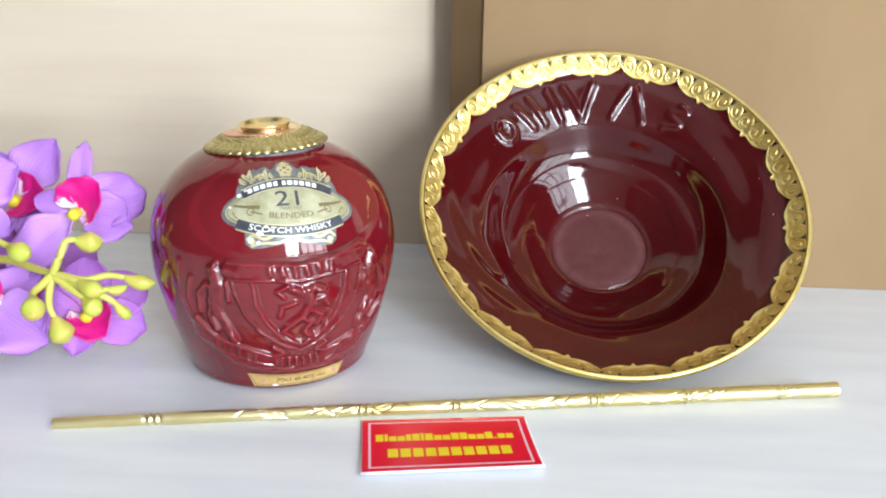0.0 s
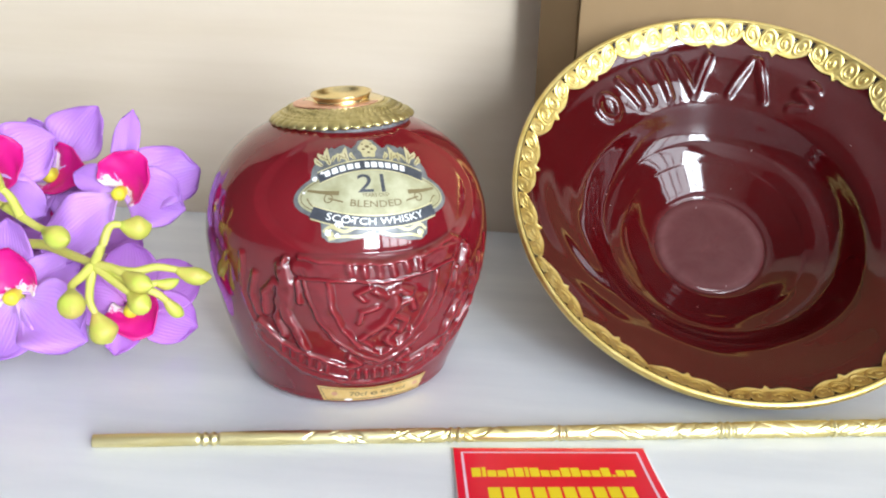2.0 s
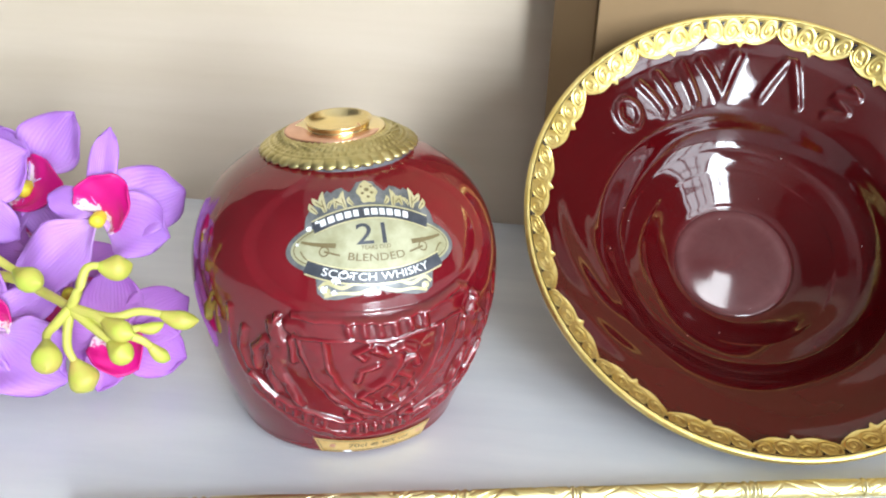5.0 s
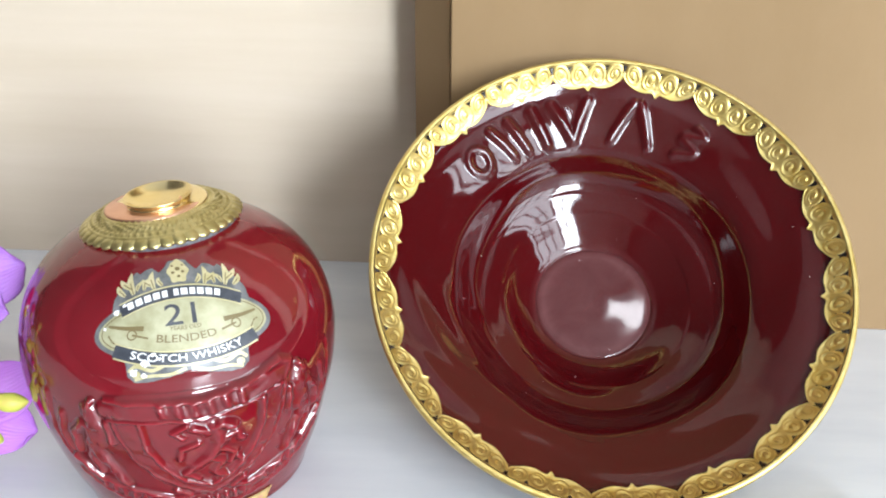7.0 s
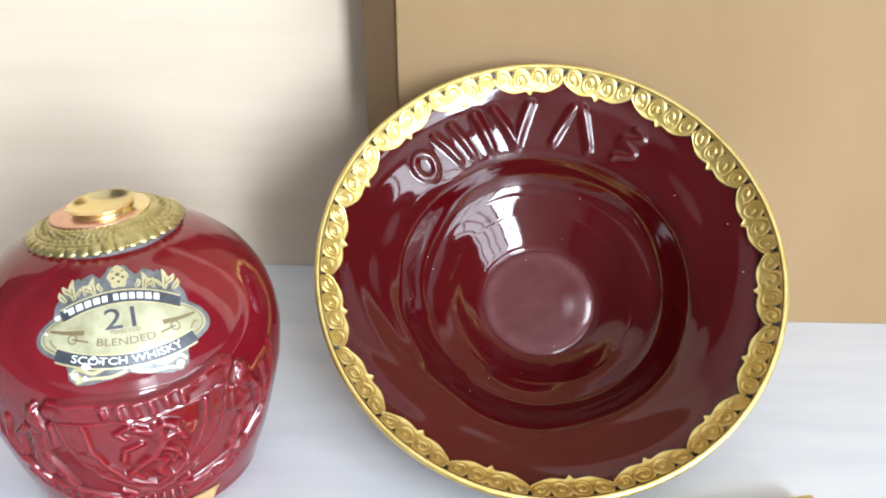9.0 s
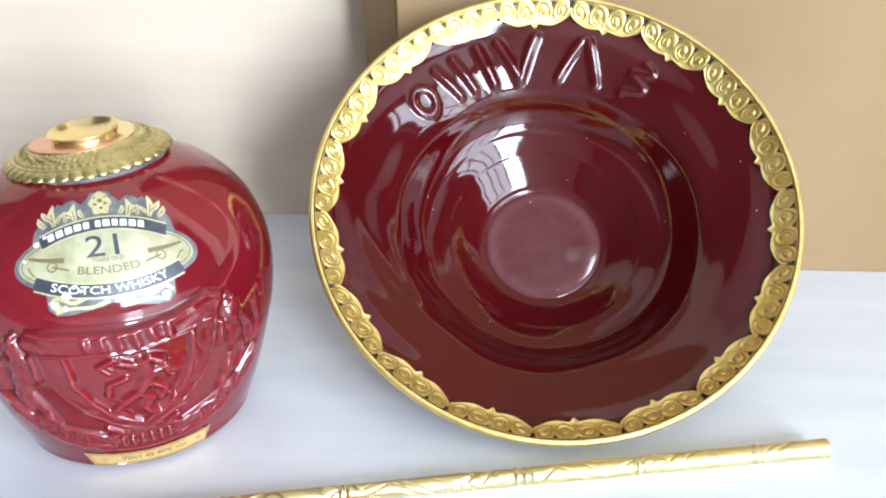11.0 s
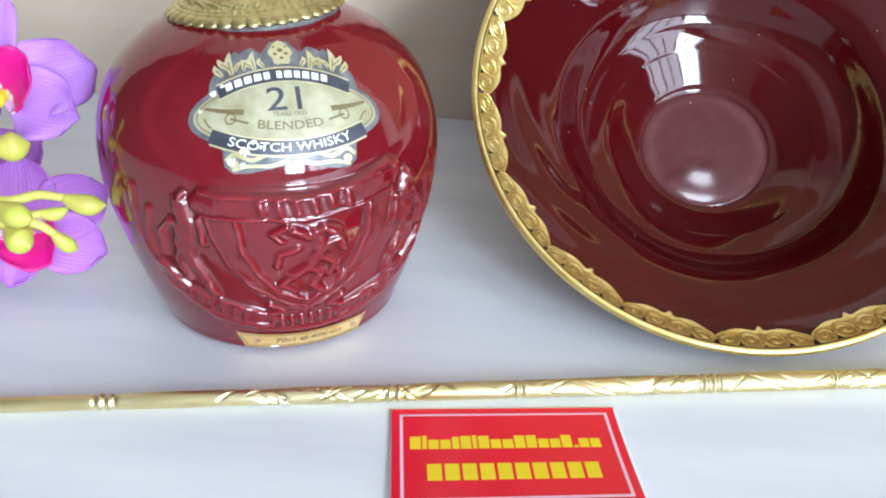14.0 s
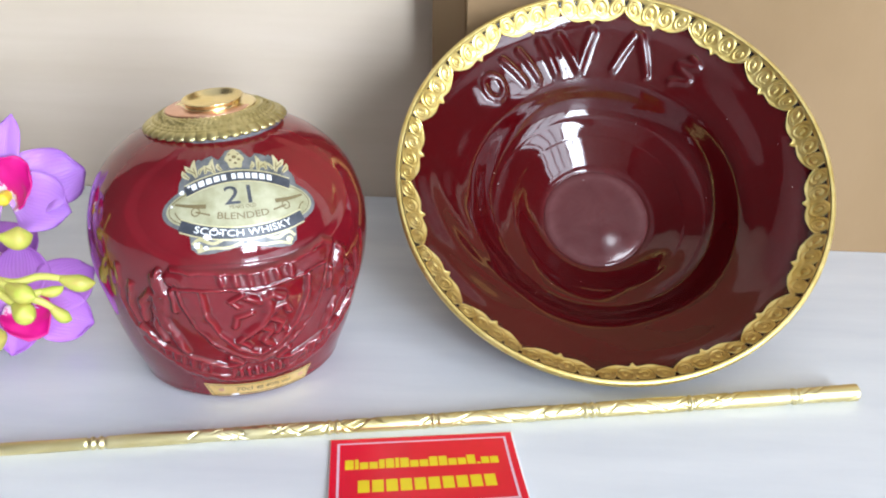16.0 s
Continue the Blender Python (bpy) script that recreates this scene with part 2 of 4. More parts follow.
def tube(name, pts, radii, n=10, cap=True):
    pts = np.array(pts, float)
    tan = np.gradient(pts, axis=0)
    tan /= np.linalg.norm(tan, axis=1)[:, None]
    ref = np.array([0.3, 0.2, 0.93])
    rows = []
    for p, t, r in zip(pts, tan, radii):
        u = np.cross(t, ref)
        u /= np.linalg.norm(u)
        w = np.cross(t, u)
        a = np.linspace(0, 2 * np.pi, n, endpoint=False)
        rows.append(p + r * (np.cos(a)[:, None] * u + np.sin(a)[:, None] * w))
    return grid_mesh(name, np.array(rows), wrap_v=True, cap=cap)


def bend(points, n=16):
    """A smooth polyline through a few points."""
    p = np.array(points, float)
    t = np.arange(len(p))
    q = np.linspace(0, len(p) - 1, n)
    if len(p) == 2:
        return p[0] + (p[1] - p[0]) * (q[:, None])
    return np.stack([spline(t, p[:, k], q) for k in range(3)], -1)


def text_mesh(body, size):
    """Flat mesh of a word, centred, in x and y."""
    cu = bpy.data.curves.new("word", "FONT")
    cu.body, cu.size, cu.align_x, cu.align_y = body, size, "CENTER", "CENTER"
    cu.resolution_u = 3
    cu.offset = 0.006 * size
    ob = new("word", cu)
    me = bpy.data.meshes.new_from_object(ob.evaluated_get(bpy.context.evaluated_depsgraph_get()))
    bpy.data.objects.remove(ob)
    me.materials.clear()
    return me


def disc_shape(outline, rings=6):
    """Star-shaped flat plate in x and y: verts and faces."""
    o = np.array(outline, float)
    c = o.mean(0)
    n = len(o)
    v = [c] + [c + (p - c) * (k / rings) for k in range(1, rings + 1) for p in o]
    f = [(0, 1 + j, 1 + (j + 1) % n) for j in range(n)]
    for k in range(rings - 1):
        a, b = 1 + k * n, 1 + (k + 1) * n
        f += [(a + j, b + j, b + (j + 1) % n, a + (j + 1) % n) for j in range(n)]
    return np.array([(x, y, 0) for x, y in v]), f


def band_shape(line, width, n=24):
    """A ribbon of given width along a 2D line."""
    l = np.array(line, float)
    t = np.linspace(0, len(l) - 1, n)
    p = np.stack([np.interp(t, range(len(l)), l[:, k]) if len(l) < 3 else spline(np.arange(len(l)), l[:, k], t) for k in (0, 1)], -1)
    d = np.gradient(p, axis=0)
    d /= np.linalg.norm(d, axis=1)[:, None]
    nn = np.stack([-d[:, 1], d[:, 0]], -1)
    w = np.broadcast_to(np.asarray(width, float), (n,))[:, None] / 2
    rows = [p + nn * w * k for k in (-1, -0.5, 0, 0.5, 1)]
    v = [(x, y, 0) for r in rows for x, y in r]
    f = [(a * n + j, a * n + j + 1, (a + 1) * n + j + 1, (a + 1) * n + j) for a in range(4) for j in range(n - 1)]
    return np.array(v), f


# ---- the setting ----
def wall_y(x):
    return 0.7805 - 0.0342 * x


floor = part("floor", box_bm((-0.84, -2.05, -0.80), (1.72, 0.95, -0.75)), FLOOR)
tagged(floor, "pale tiled room floor under the table", "floor", kind="structure")
ceiling = part("ceiling", box_bm((-0.84, -2.05, 1.80), (1.72, 0.95, 1.86)), CEIL)
tagged(ceiling, "plain plastered ceiling of the room", "ceiling", kind="structure")
bm = box_bm((-0.82, 0.0, -0.75), (1.70, 0.06, 1.80))
wall_back = part("wall_north", bm, WALL, m=pose(0, 0.7805, 0, 0, 0, math.degrees(math.atan(-0.0342))))
tagged(wall_back, "cream panelled wall behind the table", "wall", kind="structure")
# unseen wall, set close and dark to keep glaze reflections dark on the left
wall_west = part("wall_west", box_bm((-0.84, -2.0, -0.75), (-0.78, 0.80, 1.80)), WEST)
tagged(wall_west, "unseen dark side wall, added close by to darken reflections", "wall", kind="structure")


def wall_with_opening(name, axis, at, span, opening, label, mat):
    """A wall of four pieces round an opening (lo, hi, z0, z1)."""
    bm = bmesh.new()
    a, b = span
    lo, hi, z0, z1 = opening
    for u0, u1, w0, w1 in ((a, lo, -0.75, 1.8), (hi, b, -0.75, 1.8), (lo, hi, -0.75, z0), (lo, hi, z1, 1.8)):
        if u1 - u0 < 1e-4 or w1 - w0 < 1e-4:
            continue
        c = ((at[0] + at[1]) / 2, (u0 + u1) / 2) if axis == "x" else ((u0 + u1) / 2, (at[0] + at[1]) / 2)
        s = (at[1] - at[0], u1 - u0) if axis == "x" else (u1 - u0, at[1] - at[0])
        bmesh.ops.create_cube(bm, size=1, matrix=Matrix.Translation((*c, (w0 + w1) / 2)) @ Matrix.Diagonal((*s, w1 - w0, 1)))
    return tagged(part(name, bm, mat), label, "wall", kind="structure")


wall_with_opening("wall_east", "x", (1.66, 1.72), (-2.0, 0.8), (-1.53, -0.44, -0.01, 1.45), "plastered wall with the window opening", ROOM)
wall_with_opening("wall_south", "y", (-2.0, -1.94), (-0.78, 1.66), (0.98, 1.62, -0.01, 1.45), "plastered wall with a narrow window opening", PLASTER)
lamp = tagged(new("ceiling_lamp"), "small square white lamp under the ceiling", "lamp")
part("housing", box_bm((0.51, -0.24, 1.775), (0.73, -0.02, 1.80), 0.004), CARD_WHITE, lamp)
win = tagged(new("window_1"), "dark painted window frame with bars", "window", kind="structure")
for y in (-1.51, -1.16, -0.81, -0.46):
    part("window_bar", box_bm((1.52, y - 0.015, -0.01), (1.55, y + 0.015, 1.45), 0.003), FRAME_PAINT, win)
for z in (0.0, 0.49, 0.97, 1.44):
    part("window_bar", box_bm((1.525, -1.53, z - 0.012), (1.545, -0.44, z + 0.012), 0.003), FRAME_PAINT, win)

win2 = tagged(new("window_2"), "narrow window with dark painted bars", "window", kind="structure")
for x in (0.99, 1.30, 1.61):
    part("window_bar", box_bm((x - 0.013, -1.86, -0.01), (x + 0.013, -1.83, 1.45), 0.003), FRAME_PAINT, win2)
for z in (0.0, 0.49, 0.97, 1.44):
    part("window_bar", box_bm((0.98, -1.855, z - 0.011), (1.62, -1.835, z + 0.011), 0.003), FRAME_PAINT, win2)

table = tagged(new("table"), "white marble-patterned table against the wall", "table")
bm = box_bm((-0.77, -0.10, -0.03), (1.10, 0.70, 0.0), 0.002)
for v in bm.verts:
    if v.co.y > 0.69:
        v.co.y = wall_y(v.co.x) - 0.0006
part("tabletop", bm, TABLE, table)
for x in (-0.72, 1.05):
    for y in (-0.05, 0.68):
        part("leg", box_bm((x - 0.025, y - 0.025, -0.75), (x + 0.025, y + 0.025, -0.03), 0.004), TABLE, table)
# cardboard box that the bowl leans on
cbox = tagged(new("cardboard_box"), "plain brown cardboard box standing on the table", "box")
cbox.matrix_basis = pose(0.0745, 0.7060, 0, 0, 0, math.degrees(math.atan(-0.0264)))


def upright_board(x0, y0, x1, y1, h=0.62, t=0.003):
    """A corrugated board that stands on edge from one corner of the box to the next."""
    l = math.hypot(x1 - x0, y1 - y0)
    bm = box_bm((0, 0, 0), (l, t, h), 0.0008)
    bm.transform(Matrix.Translation((x0, y0, 0)) @ Matrix.Rotation(math.atan2(y1 - y0, x1 - x0), 4, "Z"))
    return bm


# the box has gone out of square: its sides slant outwards to the back
part("front_panel", upright_board(0, 0, 0.46, 0), CARD, cbox)
part("side_panel", upright_board(-0.0240, 0.0370, -0.0008, 0.0036), CARD, cbox)
part("side_panel", upright_board(0.4340, 0.0370, 0.4575, 0.0036), CARD, cbox)
part("back_panel", upright_board(-0.0200, 0.0376, 0.4330, 0.0376), CARD, cbox)
for y0, y1 in ((0.0, 0.020), (0.021, 0.041)):
    bm = box_bm((0, 0, 0.6202), (0.46, 1, 0.623), 0.0006)
    for v in bm.verts:
        v.co.y = y0 + (y1 - y0) * v.co.y
        v.co.x -= 0.62 * v.co.y
    part("flap", bm, CARD, cbox)

# ---- ceramic bottle ----
AX = (-0.0402, 0.5575)
FRONT = radians(23.5)
BZ = [0, 0.002, 0.006, 0.02, 0.04, 0.06, 0.075, 0.09, 0.1035, 0.1130, 0.1200, 0.1240, 0.1270]
BR = [0.0472, 0.0497, 0.0512, 0.0566, 0.0624, 0.0668, 0.0675, 0.0648, 0.0585, 0.0502, 0.0405, 0.032, 0.022]


def bottle_r(z):
    return spline(BZ, BR, np.clip(z, 0, 0.127))


def seg(px, py, line, w, p=2.6):
    """Soft height of a raised stroke of half-width w along a 2D polyline."""
    best = np.full(px.shape, 1e9)
    for (x0, y0), (x1, y1) in zip(line[:-1], line[1:]):
        dx, dy = x1 - x0, y1 - y0
        t = np.clip(((px - x0) * dx + (py - y0) * dy) / (dx * dx + dy * dy + 1e-12), 0, 1)
        best = np.minimum(best, np.hypot(px - x0 - t * dx, py - y0 - t * dy))
    return np.exp(-((best / w) ** p))


def arc(x0, y0, x1, y1, sag, n=9):
    t = np.linspace(0, 1, n)
    return [(x0 + (x1 - x0) * k, y0 + (y1 - y0) * k + sag * 4 * k * (1 - k)) for k in t]


def crest(s, z):
    """Raised coat of arms on the front, in millimetres: s across, z up."""
    h = np.zeros_like(s)

    def add(line, w, k, p=2.6, on=False):
        nonlocal h
        g = k * seg(s, z, line, w, p)
        h = h + g if on else np.maximum(h, g)

    # shield: a broad flat border with raised lines on both edges, running into a point
    side = [(-32, 73), (-30, 62), (-26.5, 50), (-20, 40), (-11, 32), (0, 26.5)]
    inner = [(-22, 70), (-21, 58), (-17, 46), (-9.5, 36), (0, 31)]
    border = [(-27, 71), (-25.6, 60), (-21.8, 48), (-14.8, 38), (-5, 30.5), (0, 28.6)]
    for k in (-1, 1):
        add([(k * x, y) for x, y in border], 4.6, 0.75, 7)
        add([(k * x, y) for x, y in side], 1.2, 1.15)
        add([(k * x, y) for x, y in inner], 1.3, 1.25)
    # ribbon across the top with a flying end, and plain raised marks on it
    add([(-32, 74), (-18, 73.7), (0, 72.6), (16, 74.5), (31, 78)], 4.6, 0.95, 7)
    add([(-33, 78.5), (-18, 77.5), (0, 76.5), (16, 78.5), (31, 82.5)], 1.1, 1.35)
    add([(-33, 69.5), (-18, 70), (0, 68.5), (16, 70.5), (30, 73.5)], 1.1, 1.35)
    add([(31, 82), (35, 80), (31, 73)], 1.6, 1.1)
    for x in (-14, -8.5, -3, 2.5, 8, 13.5):
        add([(x, 75.0 + 0.1 * abs(x)), (x + 0.6, 71.0 + 0.1 * abs(x))], 1.3, 0.75, on=True)
    # rampant beast in the field, a knot of limbs
    add([(-4, 64), (1, 61), (6, 64), (10, 62)], 2.0, 1.5)
    add([(3, 62), (5, 55), (0, 48), (-5, 44)], 2.6, 1.6)
    add([(5, 56), (11, 58), (13, 53)], 1.5, 1.3)
    add([(4, 52), (10, 48), (8, 43)], 1.6, 1.4)
    add([(0, 48), (5, 44), (2, 39), (6, 35)], 1.7, 1.4)
    add([(-5, 44), (-9, 40), (-5, 36)], 1.6, 1.3)
    add([(-3, 56), (-9, 54), (-10, 49)], 1.3, 1.1)
    add([(-8, 60), (-11, 63), (-6, 66)], 1.2, 1.0)
    add([(11, 44), (14, 40), (10, 36)], 1.2, 1.0)
    # supporters on both sides: head, trunk, limbs
    for k in (-1, 1):
        add([(k * 40, 73), (k * 39, 66)], 3.2, 1.5, 4)
        add([(k * 39, 77), (k * 40, 71)], 1.2, 1.6)
        add([(k * 39, 66), (k * 41, 56)], 3.8, 1.3, 5)
        add([(k * 41, 58), (k * 40, 50), (k * 37, 43), (k * 34, 34)], 2.4, 1.5, 4)
        add([(k * 42, 56), (k * 45, 48), (k * 43, 40)], 2.0, 1.3)
        add([(k * 38, 64), (k * 44, 66), (k * 49, 60), (k * 50, 50)], 1.6, 1.2)
        add([(k * 34, 68), (k * 33.5, 58)], 1.3, 1.1)
        # lower ribbon: a broad flat band with raised edges
        add([(k * 55, 41), (k * 44, 31), (k * 30, 26), (k * 15, 21)], 3.6, 0.85, 7)
        add([(k * 54, 45), (k * 44, 35), (k * 30, 29.5), (k * 16, 24.5)], 1.2, 1.4)
        add([(k * 55, 37.5), (k * 44, 27.5), (k * 30, 22.5), (k * 14, 17.5)], 1.2, 1.25)
        add([(k * 16, 24), (k * 9, 26), (k * 14, 30)], 1.6, 1.3)
        add([(k * 53, 68), (k * 56, 58), (k * 55, 48)], 1.6, 0.9)
        for x, y in ((24, 23.5), (28, 25), (32, 26.5), (36, 28.2), (40, 30), (44, 32)):
            add([(k * x, y + 1.6), (k * (x + 0.5), y - 1.6)], 0.9, 0.5, on=True)
    for x in (-14, -10, -6, -2, 2, 6, 10, 14):
        add([(x, 20.6 + 0.006 * x * x), (x + 0.3, 17.0 + 0.006 * x * x)], 1.15, 1.1)
    # panel that the arms stand in
    rim = [(-60, 75), (-61, 55), (-56, 34), (-36, 20), (-16, 14.5), (0, 13.8)]
    add(rim, 1.6, 0.6)
    add([(-x, y) for x, y in rim], 1.6, 0.6)
    return h


bottle = tagged(new("whisky_bottle"), "burgundy ceramic whisky flagon with embossed arms and worn label", "bottle")
bottle.matrix_basis = pose(*AX, 0)
bz = np.concatenate([np.linspace(0, 0.012, 14), np.linspace(0.0126, 0.084, 170), np.linspace(0.0846, 0.127, 90)])
bphi = np.concatenate([np.linspace(-1.15, 1.15, 330), np.linspace(1.17, 2 * np.pi - 1.17, 110)])
zz, pp = np.meshgrid(bz, bphi, indexing="ij")
rr = bottle_r(zz)
ss = np.where(pp < np.pi, pp, pp - 2 * np.pi) * 0.062 * 1000
lump = np.array([[noise.noise(Vector((a * 0.22, b * 0.22, 3.1))) for a in r1] for r1, b in ((ss[k], zz[k, 0] * 1000) for k in range(len(bz)))])
field = np.clip(1.15 - (ss / 60) ** 4 - ((zz * 1000 - 46) / 33) ** 4, 0, 1)
half_w = np.interp(zz * 1000, [26, 32, 40, 50, 62, 79], [0, 11, 20, 26, 29, 31])
shield = 1 / (1 + np.exp((np.abs(ss) - half_w) / 0.6)) * (zz > 0.026) * (zz < 0.080)
rr = rr + 0.0018 * crest(ss + 0.35 * lump, zz * 1000 + 0.35 * lump) * (0.85 + 0.3 * lump) + 0.00018 * lump * field + 0.0006 * shield
# oval facet that the label sits in


def facet(across, z):
    """How far the oval is sunk; across and z in millimetres."""
    f = np.clip((1.22 - (across / 54) ** 2 - ((z - 104) / 25) ** 2) / 0.30, 0, 1)
    return 0.0013 * f * f * (3 - 2 * f)


rr = rr - facet(ss, zz * 1000)
P = np.stack([rr * np.sin(pp + FRONT), -rr * np.cos(pp + FRONT), zz], -1)
me = grid_mesh("body", P, wrap_v=True, cap=True)
me.materials.append(GLAZE_RED)
bottle_body = part("body", me, None, bottle)

LZ = 0.1040  # height of the middle of the label
# arc length up the profile, to lay flat labels on the round body
_z = np.linspace(0, 0.127, 800)
_v = np.concatenate([[0], np.cumsum(np.hypot(np.diff(_z), np.diff(bottle_r(_z))))])


def on_bottle(verts, z0, lift, turn=0.0):
    """Wrap x (across) and y (up the body from height z0), metres, round the bottle."""
    v0 = np.interp(z0, _z, _v)
    out = []
    ca, sa = math.cos(turn), math.sin(turn)
    rref = float(bottle_r(z0))
    sag, x_off = (4.4, -0.0021) if z0 == LZ else (0.0, 0.0)
    for x, y, h in verts:
        y -= sag * x * x
        x, y = ca * x - sa * y, sa * x + ca * y
        z = float(np.interp(v0 + y, _v, _z))
        r = float(bottle_r(z))
        a = FRONT + (x + x_off) / (0.5 * r + 0.5 * rref)
        r -= float(facet((a - FRONT) * 62, z * 1000))
        slope = float((bottle_r(min(z + 0.001, 0.127)) - bottle_r(max(z - 0.001, 0))) / 0.002)
        k = 1 / math.hypot(1, slope)
        r2, z2 = r + (lift + h) * k, z - (lift + h) * slope * k
        out.append((r2 * math.sin(a), -r2 * math.cos(a), z2))
    return out




def decal(name, shape, mat, parent, lift, at=(0, 0), z0=LZ, turn=0.0, label=""):
    v, f = shape
    v = np.array(v, float) + (at[0], at[1], 0)
    return part(name, mesh_from(name, on_bottle(v, z0, lift, turn), f), mat, parent, label)


def word(name, body, size, mat, parent, lift, line, z0=LZ, turn=0.0, stretch=1.0):
    """A word along a shallow arc: line = (x0, y0, sag, half-width)."""
    me = text_mesh(body, size)
    xs = [v.co.x for v in me.vertices]
    half = max(xs)
    x0, y0, sag, hw = line
    k = hw / half
    vs = []
    for v in me.vertices:
        x = v.co.x * k
        q = x / hw
        tilt = -2 * sag * q / hw
        vs.append((x0 + x - tilt * v.co.y * stretch, y0 + sag * (1 - q * q) + v.co.y * stretch, 0))
    faces = [tuple(p.vertices) for p in me.polygons]
    bpy.data.meshes.remove(me)
    return part(name, mesh_from(name, on_bottle(vs, z0, lift, turn), faces, False), mat, parent)


TOP_X = [0, 0.0045, 0.0062, 0.0085, 0.0120, 0.0150, 0.0172, 0.0215, 0.0250, 0.0272, 0.0280]
TOP_Y = [0.0278, 0.0270, 0.0242, 0.0222, 0.0248, 0.0240, 0.0224, 0.0262, 0.0255, 0.0215, 0.0]
LOW_X = [0, 0.0030, 0.0080, 0.0150, 0.0195, 0.0222, 0.0238]
LOW_Y = [0.0176, 0.0186, 0.0196, 0.0204, 0.0198, 0.0172, 0.0]


def cartouche():
    """Outline of the label: an oval with a leafy crown above and scrolls below."""
    out = []
    for k in range(280):
        a = 2 * math.pi * k / 280
        c, s = math.cos(a), math.sin(a)
        r = 1 / math.hypot(c / 0.0345, s / 0.0130)
        xs, ys = (TOP_X, TOP_Y) if s > 0 else (LOW_X, LOW_Y)
        for q in np.linspace(0.030, 0.004, 80):
            if abs(q * s) <= np.interp(abs(q * c), xs, ys) and q > r:
                r = q
                break
        out.append((r * c, r * s))
    return out


TL = radians(-1.5)
label = decal("label", disc_shape(cartouche(), 10), LABEL_EDGE, bottle, 0.00025, turn=TL, label="worn oval paper label with gold and black print")
ell = lambda a, b, n=72: [(a * math.cos(2 * math.pi * k / n), b * math.sin(2 * math.pi * k / n)) for k in range(n)]  # noqa: E731
decal("gold_oval", disc_shape(ell(0.0325, 0.0112), 9), LABEL_GOLD, label, 0.00042, turn=TL)
decal("oval_line", band_shape([(0.0312 * math.cos(a), 0.0101 * math.sin(a)) for a in np.linspace(0, 2 * math.pi, 40)], 0.0004, 120), INK_BROWN, label, 0.00054, turn=TL)
decal("upper_ribbon", band_shape(arc(-0.0240, 0.0078, 0.0240, 0.0078, 0.0050), 0.0047, 40), INK, label, 0.00058, turn=TL)
decal("upper_ribbon_edge", band_shape(arc(-0.0246, 0.0103, 0.0246, 0.0103, 0.0052), 0.0006, 40), LABEL_PALE, label, 0.00066, turn=TL)
decal("upper_ribbon_edge", band_shape(arc(-0.0234, 0.0052, 0.0234, 0.0052, 0.0049), 0.0005, 40), LABEL_PALE, label, 0.00066, turn=TL)
decal("lower_ribbon", band_shape(arc(-0.0265, -0.0064, 0.0265, -0.0064, -0.0062), 0.0047, 40), INK, label, 0.00058, turn=TL)
decal("lower_ribbon_edge", band_shape(arc(-0.0260, -0.0038, 0.0260, -0.0038, -0.0061), 0.0005, 40), LABEL_PALE, label, 0.00066, turn=TL)
decal("lower_ribbon_edge", band_shape(arc(-0.0268, -0.0091, 0.0268, -0.0091, -0.0063), 0.0006, 40), LABEL_PALE, label, 0.00066, turn=TL)
# brand words as plain bars
x = -0.0212
for w in (2.3, 2.6, 2.6, 2.7, 2.2, 0, 2.0, 2.7, 2.2, 2.5, 2.5, 2.2):
    if not w:
        x += 0.0016
        continue
    c = x + w * 0.0005
    q = c / 0.0265
    y = 0.0070 + 0.0058 * (1 - q * q)
    slope = -2 * 0.0058 * q / 0.0265
    decal("brand_bar", band_shape([(c - w * 0.0005, y - slope * w * 0.0005), (c + w * 0.0005, y + slope * w * 0.0005)], 0.0027, 4), WHITE_INK, label, 0.00072, turn=TL)
    x += w * 0.001 + 0.0009
word("lower_word", "SCOTCH WHISKY", 0.0040, WHITE_INK, label, 0.00074, (0, -0.0088, -0.0037, 0.0205), turn=TL, stretch=1.0)
word("age_number", "21", 0.0098, INK, label, 0.00064, (0.0002, 0.0036, 0, 0.0047), turn=TL, stretch=1.18)
word("small_word", "YEARS OLD", 0.0021, INK_BROWN, label, 0.00064, (0.0004, -0.0010, -0.0004, 0.0058), turn=TL)
word("blend_word", "BLENDED", 0.0040, INK_BROWN, label, 0.00064, (0.0004, -0.0042, -0.0011, 0.0110), turn=TL)
